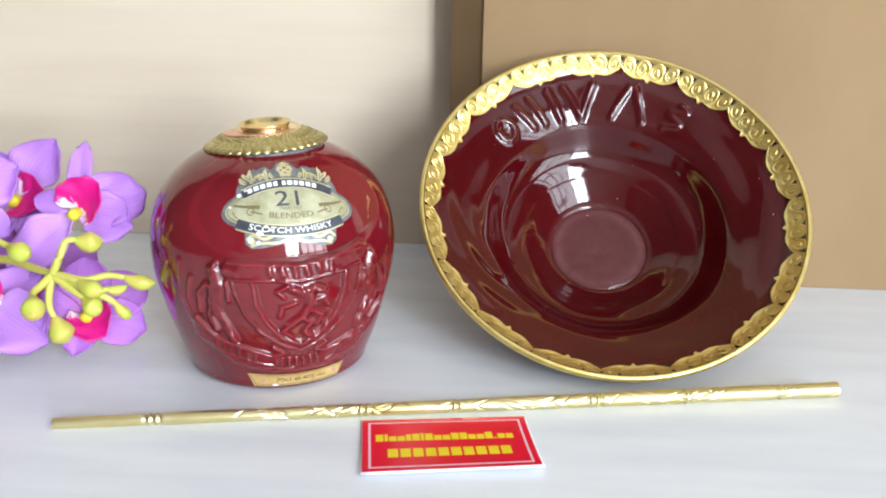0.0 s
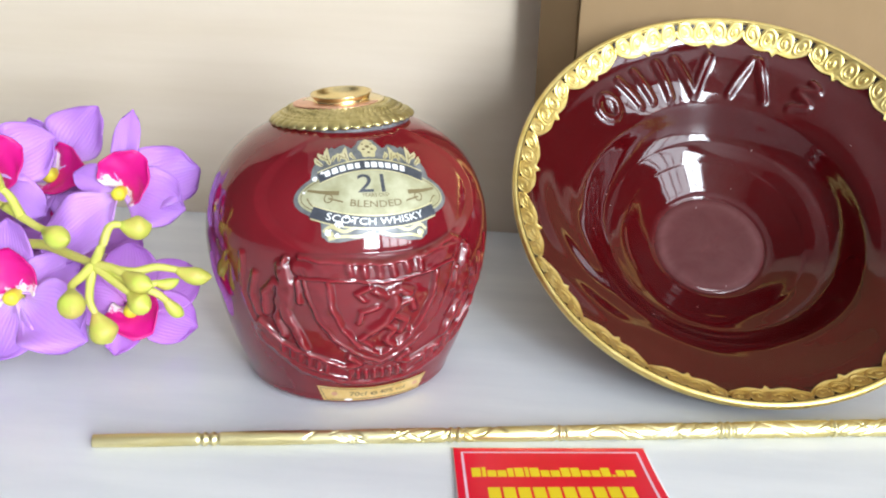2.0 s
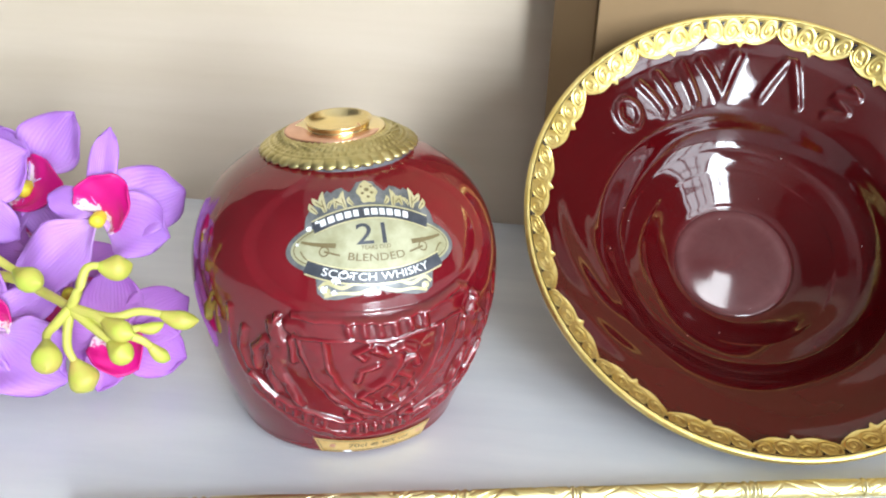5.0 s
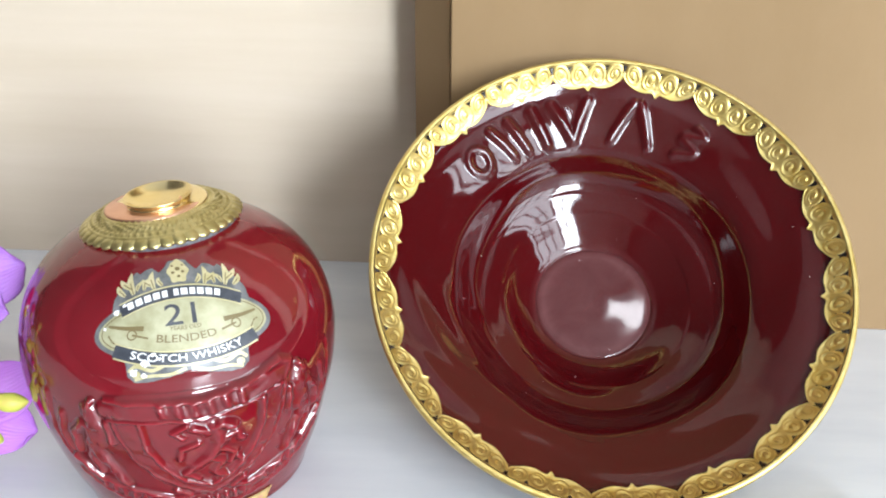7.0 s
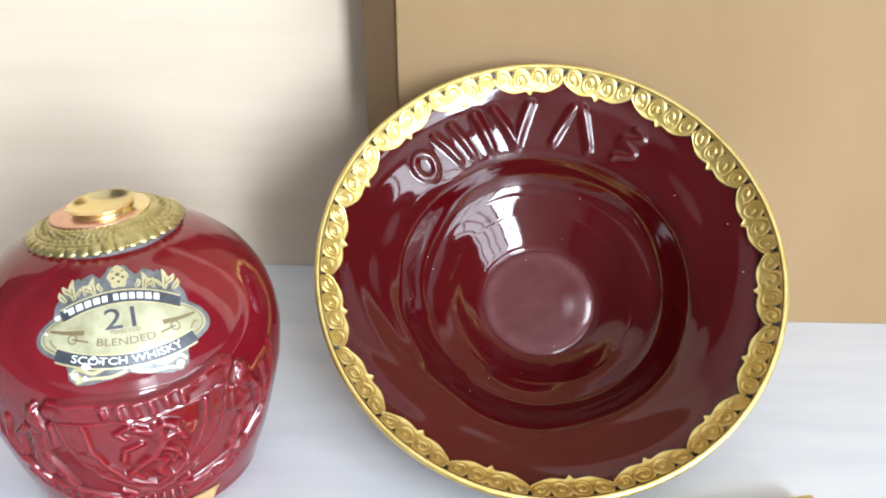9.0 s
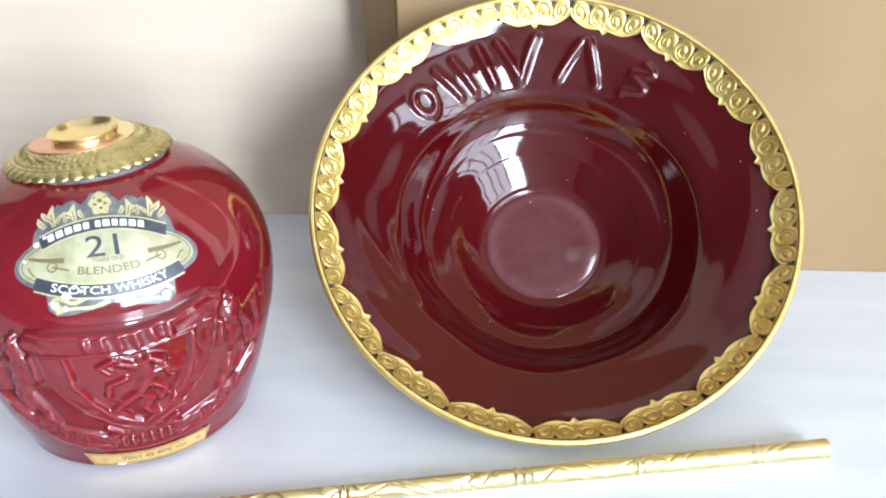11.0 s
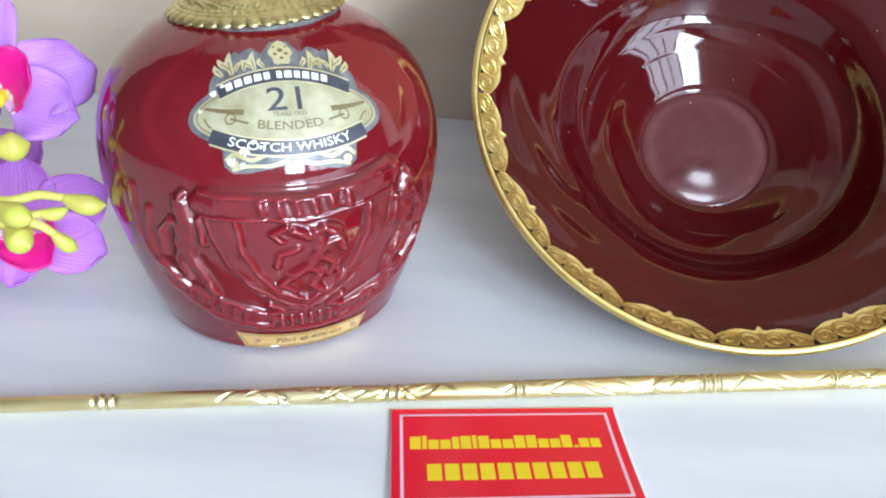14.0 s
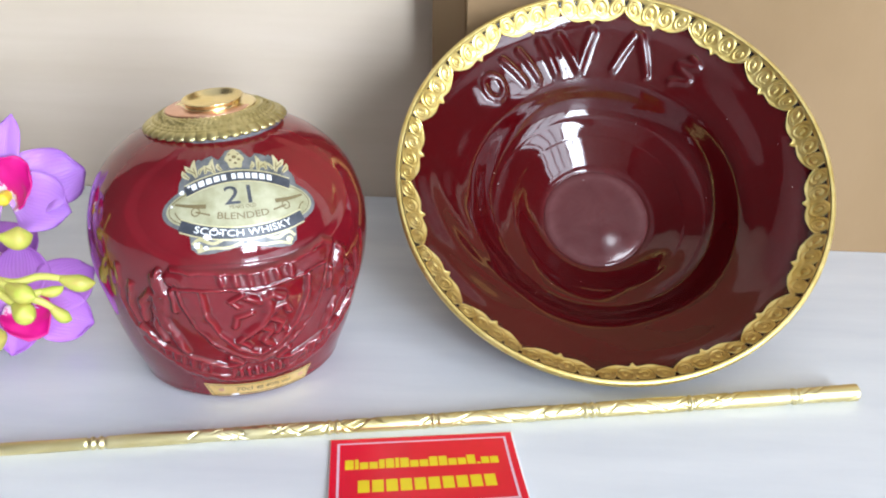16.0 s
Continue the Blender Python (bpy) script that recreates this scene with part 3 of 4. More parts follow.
for k in (-1, 1):
    decal("cannon_barrel", band_shape([(k * 0.0285, 0.0028), (k * 0.0225, 0.0013), (k * 0.0150, 0.0002)], np.linspace(0.0009, 0.0019, 14), 14), INK_BROWN, label, 0.00064, turn=TL)
    decal("cannon_wheel", band_shape([(k * 0.0195 + 0.0017 * math.cos(a), -0.0016 + 0.0017 * math.sin(a)) for a in np.linspace(0, 2 * math.pi, 16)], 0.0005, 32), INK_BROWN, label, 0.00066, turn=TL)
    decal("cannon_trail", band_shape([(k * 0.0195, -0.0016), (k * 0.0135, -0.0036)], 0.0007, 6), INK_BROWN, label, 0.00064, turn=TL)
    decal("smoke_line", band_shape(arc(k * 0.0285, -0.0005, k * 0.0250, -0.0042, k * 0.001), 0.0005, 12), INK_BROWN, label, 0.00064, turn=TL)
    # leafy sprays along the top and scrolls along the foot of the label
    for x, y, lean, h, w in ((0.0070, 0.0160, 0.4, 0.0042, 0.0020), (0.0105, 0.0150, 0.1, 0.0078, 0.0026), (0.0118, 0.0165, 0.9, 0.0050, 0.0020), (0.0148, 0.0150, -0.5, 0.0058, 0.0020), (0.0190, 0.0138, 0.2, 0.0095, 0.0028), (0.0200, 0.0160, 0.9, 0.0070, 0.0022), (0.0225, 0.0135, 0.7, 0.0060, 0.0022), (0.0180, 0.0150, -0.7, 0.0056, 0.0018)):
        tip = (k * (x + h * math.sin(lean)), y + h * math.cos(lean))
        mid_p = (k * (x + 0.5 * h * math.sin(lean) + 0.0010), y + 0.55 * h * math.cos(lean))
        decal("leaf", band_shape([(k * x, y), mid_p, tip], w * np.sin(np.linspace(0.45, 3.0, 12)), 12), LABEL_PALE, label, 0.00050, turn=TL)
        decal("leaf_vein", band_shape([(k * x, y), mid_p], 0.0004, 6), INK_BROWN, label, 0.00062, turn=TL)
    decal("scroll", band_shape([(k * 0.001, -0.0150), (k * 0.007, -0.0140), (k * 0.013, -0.0158), (k * 0.0185, -0.0134), (k * 0.0215, -0.0152)], 0.0014, 26), LABEL_PALE, label, 0.00050, turn=TL)
    decal("scroll", band_shape([(k * 0.001, -0.0166), (k * 0.007, -0.0182), (k * 0.014, -0.0178), (k * 0.0195, -0.0186)], 0.0012, 18), LABEL_PALE, label, 0.00050, turn=TL)
    decal("scroll", disc_shape([(k * 0.0188 + 0.0016 * math.cos(a), -0.0166 + 0.0014 * math.sin(a)) for a in np.linspace(0, 2 * math.pi, 14, endpoint=False)], 2), LABEL_PALE, label, 0.00052, turn=TL)
decal("crest_mark", disc_shape([(0.0046 * math.cos(a) * (1 + 0.12 * math.cos(6 * a)), 0.0218 + 0.0052 * math.sin(a) * (1 + 0.10 * math.sin(5 * a))) for a in np.linspace(0, 2 * math.pi, 40, endpoint=False)], 3), LABEL_PALE, label, 0.00052, turn=TL)
for x, y, r in ((0.0, 0.0228, 0.0012), (-0.0022, 0.0212, 0.0008), (0.0022, 0.0213, 0.0008), (0.0002, 0.0194, 0.0008), (-0.0024, 0.0244, 0.0006), (0.0024, 0.0244, 0.0006)):
    decal("crest_detail", disc_shape([(x + r * math.cos(a), y + 0.8 * r * math.sin(a)) for a in np.linspace(0, 2 * math.pi, 14, endpoint=False)], 2), INK_BROWN, label, 0.0006, turn=TL)
rng = random.Random(4)
for x, y, r in ((-0.0150, -0.0128, 0.0024), (-0.0122, -0.0098, 0.0013), (-0.0195, -0.0160, 0.0022), (-0.0160, -0.0172, 0.0016), (-0.0255, 0.0075, 0.0016), (-0.0225, 0.0098, 0.0011), (-0.0300, 0.0020, 0.0009), (-0.0100, -0.0117, 0.0009), (0.0180, -0.0168, 0.0012)):
    decal("scuff", disc_shape([(x + r * (0.4 + 0.5 * rng.random()) * math.cos(a), y + r * (0.35 + 0.5 * rng.random()) * math.sin(a)) for a in np.linspace(0, 2 * math.pi, 18, endpoint=False)], 3), SCUFF, label, 0.0008, turn=TL)

# small ochre strip at the foot
SZ = 0.0075
strip_outline = [(-0.0265 + 0.053 * k / 20, 0.0052 - 0.0012 * math.sin(math.pi * k / 20)) for k in range(21)] + [(0.0235 - 0.047 * k / 20, -0.0050 + 0.0003 * math.sin(math.pi * k / 20)) for k in range(21)]
SP = [(x, y * 0.93) for x, y in strip_outline]
STRIP_LIFT = 0.0004
sv, sf = disc_shape(SP, 6)
strip = decal("strip_label", (sv, sf), STRIP_GOLD, bottle, STRIP_LIFT, z0=SZ, label="small ochre strip label with worn print")
decal("strip_line", band_shape([(x * 0.95, y * 0.80) for x, y in SP] + [(SP[0][0] * 0.95, SP[0][1] * 0.80)], 0.0004, 110), INK_BROWN, strip, STRIP_LIFT + 0.00014, z0=SZ)
word("strip_word", "70cl", 0.0040, INK_BROWN, strip, STRIP_LIFT + 0.0002, (-0.0078, -0.0004, 0, 0.0038), z0=SZ)
word("strip_word", "e", 0.0052, INK_BROWN, strip, STRIP_LIFT + 0.0002, (-0.0005, -0.0002, 0, 0.0017), z0=SZ)
word("strip_word", "40% vol.", 0.0040, INK_BROWN, strip, STRIP_LIFT + 0.0002, (0.0090, -0.0004, 0, 0.0066), z0=SZ)
for x in (-0.0185, 0.0205):
    decal("strip_stud", disc_shape([(x + 0.0014 * math.cos(a), 0.0014 * math.sin(a)) for a in np.linspace(0, 2 * math.pi, 16, endpoint=False)], 2), COPPER, strip, STRIP_LIFT + 0.0002, z0=SZ)
decal("scuff", disc_shape([(-0.0120 + 0.0017 * math.cos(a) * (0.7 + 0.5 * rng.random()), -0.0036 + 0.0006 * math.sin(a)) for a in np.linspace(0, 2 * math.pi, 16, endpoint=False)], 2), SCUFF, strip, STRIP_LIFT + 0.0003, z0=SZ)

# stamped collar with a scalloped hem, copper washer and brass cup
LEAN = pose(-0.0030, 0.000, 0.1272, 0, -4.0, 0)
n = 480
th = np.linspace(0, 2 * np.pi, n, endpoint=False)
rows = []
for k, u in enumerate(np.linspace(0, 1, 34)):
    r = 0.0325 - u * 0.0145
    z = -0.0008 + 0.0060 * np.sin(u * np.pi / 2)
    hem = 0.0013 * np.abs(np.sin(th * 20)) ** 0.7 * max(0, 1 - u * 6)
    relief = 0.0
    if u < 0.20:
        relief = 0.0006 * np.abs(np.sin(th * 20)) ** 0.6 * math.sin((u + 0.02) / 0.22 * math.pi)
    elif 0.24 < u < 0.38:
        relief = 0.0005 * (0.5 + 0.5 * np.cos(th * 60)) ** 2 * math.sin((u - 0.24) / 0.14 * math.pi)
    elif 0.40 < u < 0.66:
        relief = 0.0006 * (np.sin(th * 46 + 9 * u) * np.cos(th * 23 - 30 * u) > 0.1) * math.sin((u - 0.40) / 0.26 * math.pi)
    elif 0.70 < u < 0.86:
        relief = 0.0005 * (0.5 + 0.5 * np.cos(th * 52)) ** 2 * math.sin((u - 0.70) / 0.16 * math.pi)
    ring = 0.0005 * (math.exp(-((u - 0.22) / 0.02) ** 2) + math.exp(-((u - 0.68) / 0.02) ** 2))
    rows.append(np.stack([(r + hem) * np.cos(th), (r + hem) * np.sin(th), z + relief + ring - 0.0012 * (hem > 0) * (hem / 0.0011) * 0.5 + 0 * th], -1))
under = np.array(rows[0]) - (0, 0, 0.0009)
collar = part("collar", grid_mesh("collar", np.array([under * (0.9, 0.9, 1), under] + rows), wrap_v=True), OLD_GOLD, bottle, "antique stamped brass collar with scalloped hem", LEAN)
part("glue_edge", revolve("glue_edge", [(0.028, -0.0010), (0.0312, -0.0022), (0.0316, -0.0030), (0.0312, -0.0056), (0.0285, -0.0056)], 72), SOLDER, bottle, "dark grey glue under the collar", LEAN)
part("washer", revolve("washer", [(0.010, 0.0036), (0.0205, 0.0036), (0.0210, 0.0041), (0.0209, 0.0048), (0.0200, 0.0052), (0.010, 0.0056)], 72), COPPER, bottle, "copper washer", pose(-0.0045, 0.000, 0.1276, 0, -4.0, 0))
cup_rz = [(0.0100, 0.0050), (0.0182, 0.0050), (0.0195, 0.0053), (0.0198, 0.0058), (0.0192, 0.0062), (0.0160, 0.0064), (0.0135, 0.0067), (0.0129, 0.0073), (0.0133, 0.0083), (0.0142, 0.0093), (0.0144, 0.0097), (0.0141, 0.0099), (0.0136, 0.0096), (0.0122, 0.0082), (0.0098, 0.0066), (0.0068, 0.0057), (0.0035, 0.0053), (0.0, 0.0052)]
part("cup", revolve("cup", cup_rz, 80), BRASS, bottle, "polished brass cup", pose(-0.0025, 0.0, 0.1268, 3, -4.0, 0))

# ---- bowl leaning on the box ----
BC = Vector((0.1561, 0.6032, 0.0880))
ba, be = radians(0.88), radians(47.47)
BN = Vector((math.cos(be) * math.sin(ba), -math.cos(be) * math.cos(ba), math.sin(be)))
bu = Vector((0, 0, 1)).cross(BN).normalized()
bw = BN.cross(bu)
BM = Matrix((bu, bw, BN)).transposed().to_4x4()
BM.translation = BC
bowl = tagged(new("bowl"), "burgundy glazed ceramic bowl with gilt relief rim, leaning on the box", "bowl")
bowl.matrix_basis = BM
pr = [(0.1150, -0.0006), (0.1116, -0.0048), (0.1082, -0.0084), (0.1040, -0.0108), (0.0980, -0.0136), (0.0900, -0.0180), (0.0835, -0.0216), (0.0795, -0.0240), (0.0758, -0.0272), (0.0722, -0.0322), (0.0686, -0.0374), (0.0650, -0.0416), (0.0620, -0.0438), (0.0590, -0.0451), (0.0540, -0.0476), (0.0480, -0.0513), (0.0420, -0.0553), (0.0360, -0.0588), (0.0325, -0.0603), (0.0312, -0.0612), (0.0295, -0.0608), (0.0200, -0.0606), (0.0100, -0.0603), (0.0005, -0.0602)]
pr = np.array(pr)
tt = np.linspace(0, len(pr) - 1, 220)
pr_s = np.stack([spline(np.arange(len(pr)), pr[:, k], tt) for k in (0, 1)], -1)
NB = 720
bt = np.linspace(0, 2 * np.pi, NB, endpoint=False)
R2, T2 = np.meshgrid(pr_s[:, 0], bt, indexing="ij")
Z2 = np.repeat(pr_s[:, 1][:, None], NB, 1)


def bowl_marks(r, t):
    """Moulded raised strokes along the upper flange, in metres of height (brand word as plain strokes)."""
    d = np.degrees(t)
    x = (d - 94) / 57.3 * 92 * -1  # mm along, left to right
    y = r * 1000 - 90  # mm out from the middle of the flange
    h = np.zeros_like(r)
    for x0, slant, half, w in ((-49, 3.0, 8.0, 2.2), (-39, 2.5, 8.5, 2.2), (-26, 2.0, 9.0, 2.6), (-13, 4.5, 9.0, 2.4), (-3, -4.5, 9.0, 2.4), (20, -5.0, 9.0, 2.4), (33, 5.0, 9.0, 2.4)):
        h = np.maximum(h, seg(x, y, [(x0 + slant, -half), (x0 - slant, half)], w))
    ring = [(-66 + 6 * math.cos(a), -1 + 6.5 * math.sin(a)) for a in np.linspace(0, 6.2832, 14)]
    wave = [(59 + 5 * math.sin(k * 2.2), 7.5 - k * 3.0) for k in np.linspace(0, 5, 14)]
    for line in (ring, wave):
        h = np.maximum(h, seg(x, y, line, 2.0))
    return 0.0016 * h


mark = bowl_marks(R2, T2)
wob = 0.0004 * np.sin(3 * T2 + R2 * 160) * np.sin(R2 * 90) + 0.0003 * np.sin(5 * T2 - R2 * 240) * (R2 > 0.05)
streak = 0.00035 * np.sin(11 * T2 + 420 * R2) * np.exp(-((T2 - 3.6) / 0.5) ** 2) * (R2 > 0.062)
ZB = Z2 + mark + wob * np.clip((R2 - 0.03) / 0.02, 0, 1) + streak
inside = np.stack([R2 * np.cos(T2), R2 * np.sin(T2), ZB], -1)
out_pr = np.array([(0.020, -0.0700), (0.036, -0.0740), (0.040, -0.0740), (0.042, -0.0690), (0.052, -0.0625), (0.066, -0.0520), (0.080, -0.0375), (0.096, -0.0240), (0.108, -0.0135), (0.1130, -0.0072)])
outside = np.stack([out_pr[:, 0, None] * np.cos(bt), out_pr[:, 0, None] * np.sin(bt), out_pr[:, 1, None] + 0 * bt], -1)
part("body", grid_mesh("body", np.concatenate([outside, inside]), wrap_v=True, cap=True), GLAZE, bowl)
# rolled gilt lip and outer band
lip_rz = [(0.1120, -0.0062), (0.1138, -0.0075), (0.1152, -0.0068), (0.1165, -0.0048), (0.1174, -0.0022), (0.1172, 0.0002), (0.1160, 0.0012), (0.1148, 0.0006)]
part("lip", revolve("lip", lip_rz, 240), GOLD, bowl, "rolled gilt lip")
# relief band of scrolls with a braced inner edge
CELLS, NT, NR = 72, 3240, 36
t = np.linspace(0, 2 * np.pi, NT, endpoint=False)
u = ((np.degrees(t) - 3.0) / 20.0) % 1.0
# each lobe: two scallops that meet in a small cusp, a deep notch between lobes
depth_in = 0.0042 + 0.0050 * np.sin(np.pi * u) ** 0.45 + 0.0014 * np.sin(2 * np.pi * u) ** 2 + 0.0022 * np.exp(-(((u - 0.5) / 0.035) ** 2))
vv = np.linspace(0, 1, NR)[:, None]
FORE = 1.0
rad = 0.1152 - vv * depth_in[None, :] * FORE
base_z = np.interp(rad, pr_s[::-1, 0], pr_s[::-1, 1])
cell = u * 4.0
cx = ((cell % 1.0) - 0.5) * (2 * np.pi * 0.1105 / CELLS)
cell_w = 2 * np.pi * 0.1105 / CELLS
mid = 0.1152 - 0.45 * depth_in * FORE
dy = (rad - mid[None, :]) / FORE
dx = np.repeat(cx[None, :], NR, 0)
dist = np.hypot(dx, dy * 1.15)
ang = np.arctan2(dy, dx)
flip = np.where((np.floor(cell) + np.floor((np.degrees(t) - 3.0) / 20.0)) % 2 == 0, 1.0, -1.0)[None, :]
half_in = np.maximum(depth_in[None, :] * 0.42, 0.0034)
ring1 = np.exp(-(((dist / half_in - 0.95) / 0.16) ** 2))
ring2 = np.exp(-(((dist / half_in - 0.50 - 0.24 * flip * ang / np.pi) / 0.13) ** 2)) * (ang > -2.6)
hgt = 0.0003 + 0.00045 * ring1 + 0.0005 * ring2 + 0.0006 * np.exp(-((dist / 0.0012) ** 4))
gap = (dist > half_in * 1.18) & (vv > 0.10) & (vv < 0.62)
edge = np.exp(-(((vv - 1) / 0.10) ** 2)) + np.exp(-((vv / 0.06) ** 2))
hgt = np.where(gap, 0.0001, hgt) * (1 - 0.3 * (edge > 0.4)) + 0.0006 * edge
hgt[-1, :] = -0.0003
rad_h = rad - 0.75 * (hgt + 0.0003)
PB = np.stack([rad_h * np.cos(t), rad_h * np.sin(t), base_z + 0.66 * (hgt + 0.0006)], -1)
me = grid_mesh("gilt_band", PB, wrap_v=True)
me.materials.append(GOLD)
me.materials.append(DARK_RIM)
g2 = gap[:-1, :] & gap[1:, :]
me.polygons.foreach_set("material_index", g2.astype(int).ravel())
part("gilt_band", me, None, bowl, "gilt relief band of scrolls with dark gaps")
# specks of dust on the glaze
rng = random.Random(11)
for k in range(16):
    a, r = rng.uniform(0, 6.283), rng.uniform(0.02, 0.1)
    z = float(np.interp(r, pr_s[::-1, 0], pr_s[::-1, 1]))
    s = rng.uniform(0.00012, 0.00025)
    bm = bmesh.new()
    bmesh.ops.create_icosphere(bm, subdivisions=1, radius=s, matrix=Matrix.Translation((r * math.cos(a), r * math.sin(a), z + 0.0004)))
    part("dust_speck", bm, SCUFF, bowl)
sp = BM.inverted() @ Vector((0.1792, 0.5948, 0.0088))
bm = bmesh.new()
bmesh.ops.create_icosphere(bm, subdivisions=1, radius=0.0010, matrix=Matrix.Translation(sp))
part("dust_speck", bm, SCUFF, bowl)

# ---- engraved gold tube ----
rod_a, rod_b = Vector((-0.1303, 0.4603, 0.0028)), Vector((0.2710, 0.5242, 0.0041))
rod_len = (rod_b - rod_a).length
x = np.linspace(0, 1, 1500)
th = np.linspace(0, 2 * np.pi, 48, endpoint=False)
X, T = np.meshgrid(x, th, indexing="ij")
R = 0.0027 + 0.0014 * X
mm = X * rod_len * 1000
cut = np.zeros_like(X)
for kx in (44, 47.5, 51, 148, 151.5, 155, 196, 199, 268, 271.5, 275, 320, 323, 372, 376):
    cut = np.maximum(cut, np.exp(-(((mm - kx) / 0.8) ** 2)) * 0.55)
rng = random.Random(7)
for k in range(150):
    x0 = rng.uniform(100, 405) if k > 14 else rng.uniform(86, 130)
    t0, sl, ln = rng.uniform(0, 6.283), rng.choice((-1, 1)) * rng.uniform(1.4, 3.4), rng.uniform(0.5, 1.1)
    d = (T - t0 + np.pi) % (2 * np.pi) - np.pi
    cut = np.maximum(cut, np.exp(-(((mm - x0 - sl * d * 2.2) / 0.75) ** 2) - (d / ln) ** 4))
R = R - 0.00085 * cut + 0.00012 * np.sin(mm / 9)
P = np.stack([X * rod_len, R * np.cos(T), R * np.sin(T)], -1)
rows = list(P)
for s, sh in ((0.86, 0.0), (0.80, 0.0), (0.78, -0.02)):
    q = P[-1].copy()
    q[:, 1:] *= s
    q[:, 0] += sh
    rows.append(q)
me = grid_mesh("gold_tube", np.array(rows), wrap_v=True, cap=True)
rod = new("metal_straw")
part("tube", me, ROD_GOLD, rod)
dirv = (rod_b - rod_a).normalized()
ry = Vector((0, 0, 1)).cross(dirv).normalized()
rm = Matrix((dirv, ry, dirv.cross(ry))).transposed().to_4x4()
rm.translation = rod_a
rod.matrix_basis = rm
for kx in (45.8, 49.3, 149.8, 153.3, 197.5, 269.8, 273.3, 321.5, 374):
    r0 = 0.0027 + 0.0014 * kx / 1000 / rod_len
    me = revolve("node_ring", [(r0 - 0.0003, -0.0008), (r0, -0.0006), (r0 + 0.00012, 0.0), (r0, 0.0006), (r0 - 0.0003, 0.0008)], 32)
    part("node_ring", me, ROD_GOLD, rod, m=pose(kx / 1000, 0, 0, 0, 90, 0))
tagged(rod, "slim pale gold metal pipe stem engraved with bamboo leaves", "pipe stem")

# ---- red business card ----
bcard = tagged(new("business_card"), "glossy red business card with yellow print, lying by the pipe stem", "card")
bcard.matrix_basis = pose(0.0630, 0.4575, 0, 0, 0, 7.2)
CW, CH = 0.0832, 0.0520


def card_z(x, y):
    return 0.0004 + 0.0024 * max(0.0, (0.4 * CH - y) / (0.9 * CH)) ** 2 * (1 + 0.5 * x / CW)


def card_plate(name, shape, mat, lift, parent=bcard, thick=0.0):
    v, f = shape
    v = [(x, y, card_z(x, y) + lift) for x, y, _ in v]
    ob = part(name, mesh_from(name, v, f), mat, parent)
    if thick:
        sm = ob.modifiers.new("thick", "SOLIDIFY")
        sm.thickness, sm.offset = thick, 0
    return ob


def rect_shape(x0, y0, x1, y1, nx=14, ny=10):
    v = [(x0 + (x1 - x0) * i / nx, y0 + (y1 - y0) * j / ny, 0) for j in range(ny + 1) for i in range(nx + 1)]
    f = [(j * (nx + 1) + i, j * (nx + 1) + i + 1, (j + 1) * (nx + 1) + i + 1, (j + 1) * (nx + 1) + i) for j in range(ny) for i in range(nx)]
    return np.array(v), f


w2, h2 = CW / 2, CH / 2
stock = card_plate("card_stock", rect_shape(-w2, -h2, w2, h2), CARD_WHITE, 0.0, thick=0.0005)
card_plate("red_print", rect_shape(-w2 + 0.0006, -h2 + 0.0016, w2 - 0.0006, h2 - 0.0004), CARD_RED, 0.00033)
for a in ((-0.0380, 0.0216, 0.0380, 0.0225), (-0.0380, -0.0215, 0.0380, -0.0202), (-0.0380, -0.0202, -0.0369, 0.0216), (0.0369, -0.0202, 0.0380, 0.0216)):
    card_plate("frame_line", rect_shape(*a), CARD_PINK, 0.00040)
x = -0.0345
for w, h in ((2.6, 1), (1.1, 1.05), (2.5, 0.72), (2.5, 0.72), (1.7, 0.95), (2.5, 1), (1.1, 1.05), (2.6, 1), (2.5, 0.72), (2.6, 0.72), (2.5, 1), (2.5, 1), (2.5, 0.72), (2.5, 0.72), (2.5, 1), (1.0, 0.2), (2.4, 0.72), (2.5, 0.72)):
    w *= 0.00145
    card_plate("name_bar", rect_shape(x, 0.0040, x + w, 0.0040 + 0.0066 * h, 2, 2), CARD_YELLOW, 0.00040)
    x += w + 0.00052
for k in range(10):
    x0 = -0.0290 + k * 0.00595
    card_plate("number_bar", rect_shape(x0, -0.0118, x0 + 0.0049, -0.0036, 2, 2), CARD_YELLOW, 0.00040)

# ---- silk orchid spray ----
spray = tagged(new("orchid_spray"), "violet silk orchid spray with lime-yellow buds, lying on the table", "artificial flower")


def petal_mesh(length, width, cup=0.25, curl=0.15, wave=0.06, seed=0, tip=1.2):
    """A petal along +y from its base, face to +z."""
    rg = random.Random(seed)
    ph = rg.uniform(0, 6)
    m, n = 18, 13
    P = np.zeros((m, n, 3))
    for i in range(m):
        v = i / (m - 1)
        w = width * (math.sin(math.pi * min(1, v * 0.985 + 0.01) ** tip) ** 0.4) * (0.35 + 0.65 * min(1, v * 2.6))
        for j in range(n):
            s = 2 * j / (n - 1) - 1
            x = s * w / 2
            y = v * length * (1 - 0.06 * s * s)
            z = cup * width * (s * s) * 0.5 * (1 - 0.3 * v) - curl * length * (v**2) + 0.10 * length * math.sin(math.pi * v)
            z += wave * width * abs(s) ** 1.5 * math.sin(9 * v + ph + 2 * s) - 0.02 * width * math.exp(-((s / 0.12) ** 2))
            P[i, j] = (x, y, z)
    return grid_mesh("petal", P, uv=True)


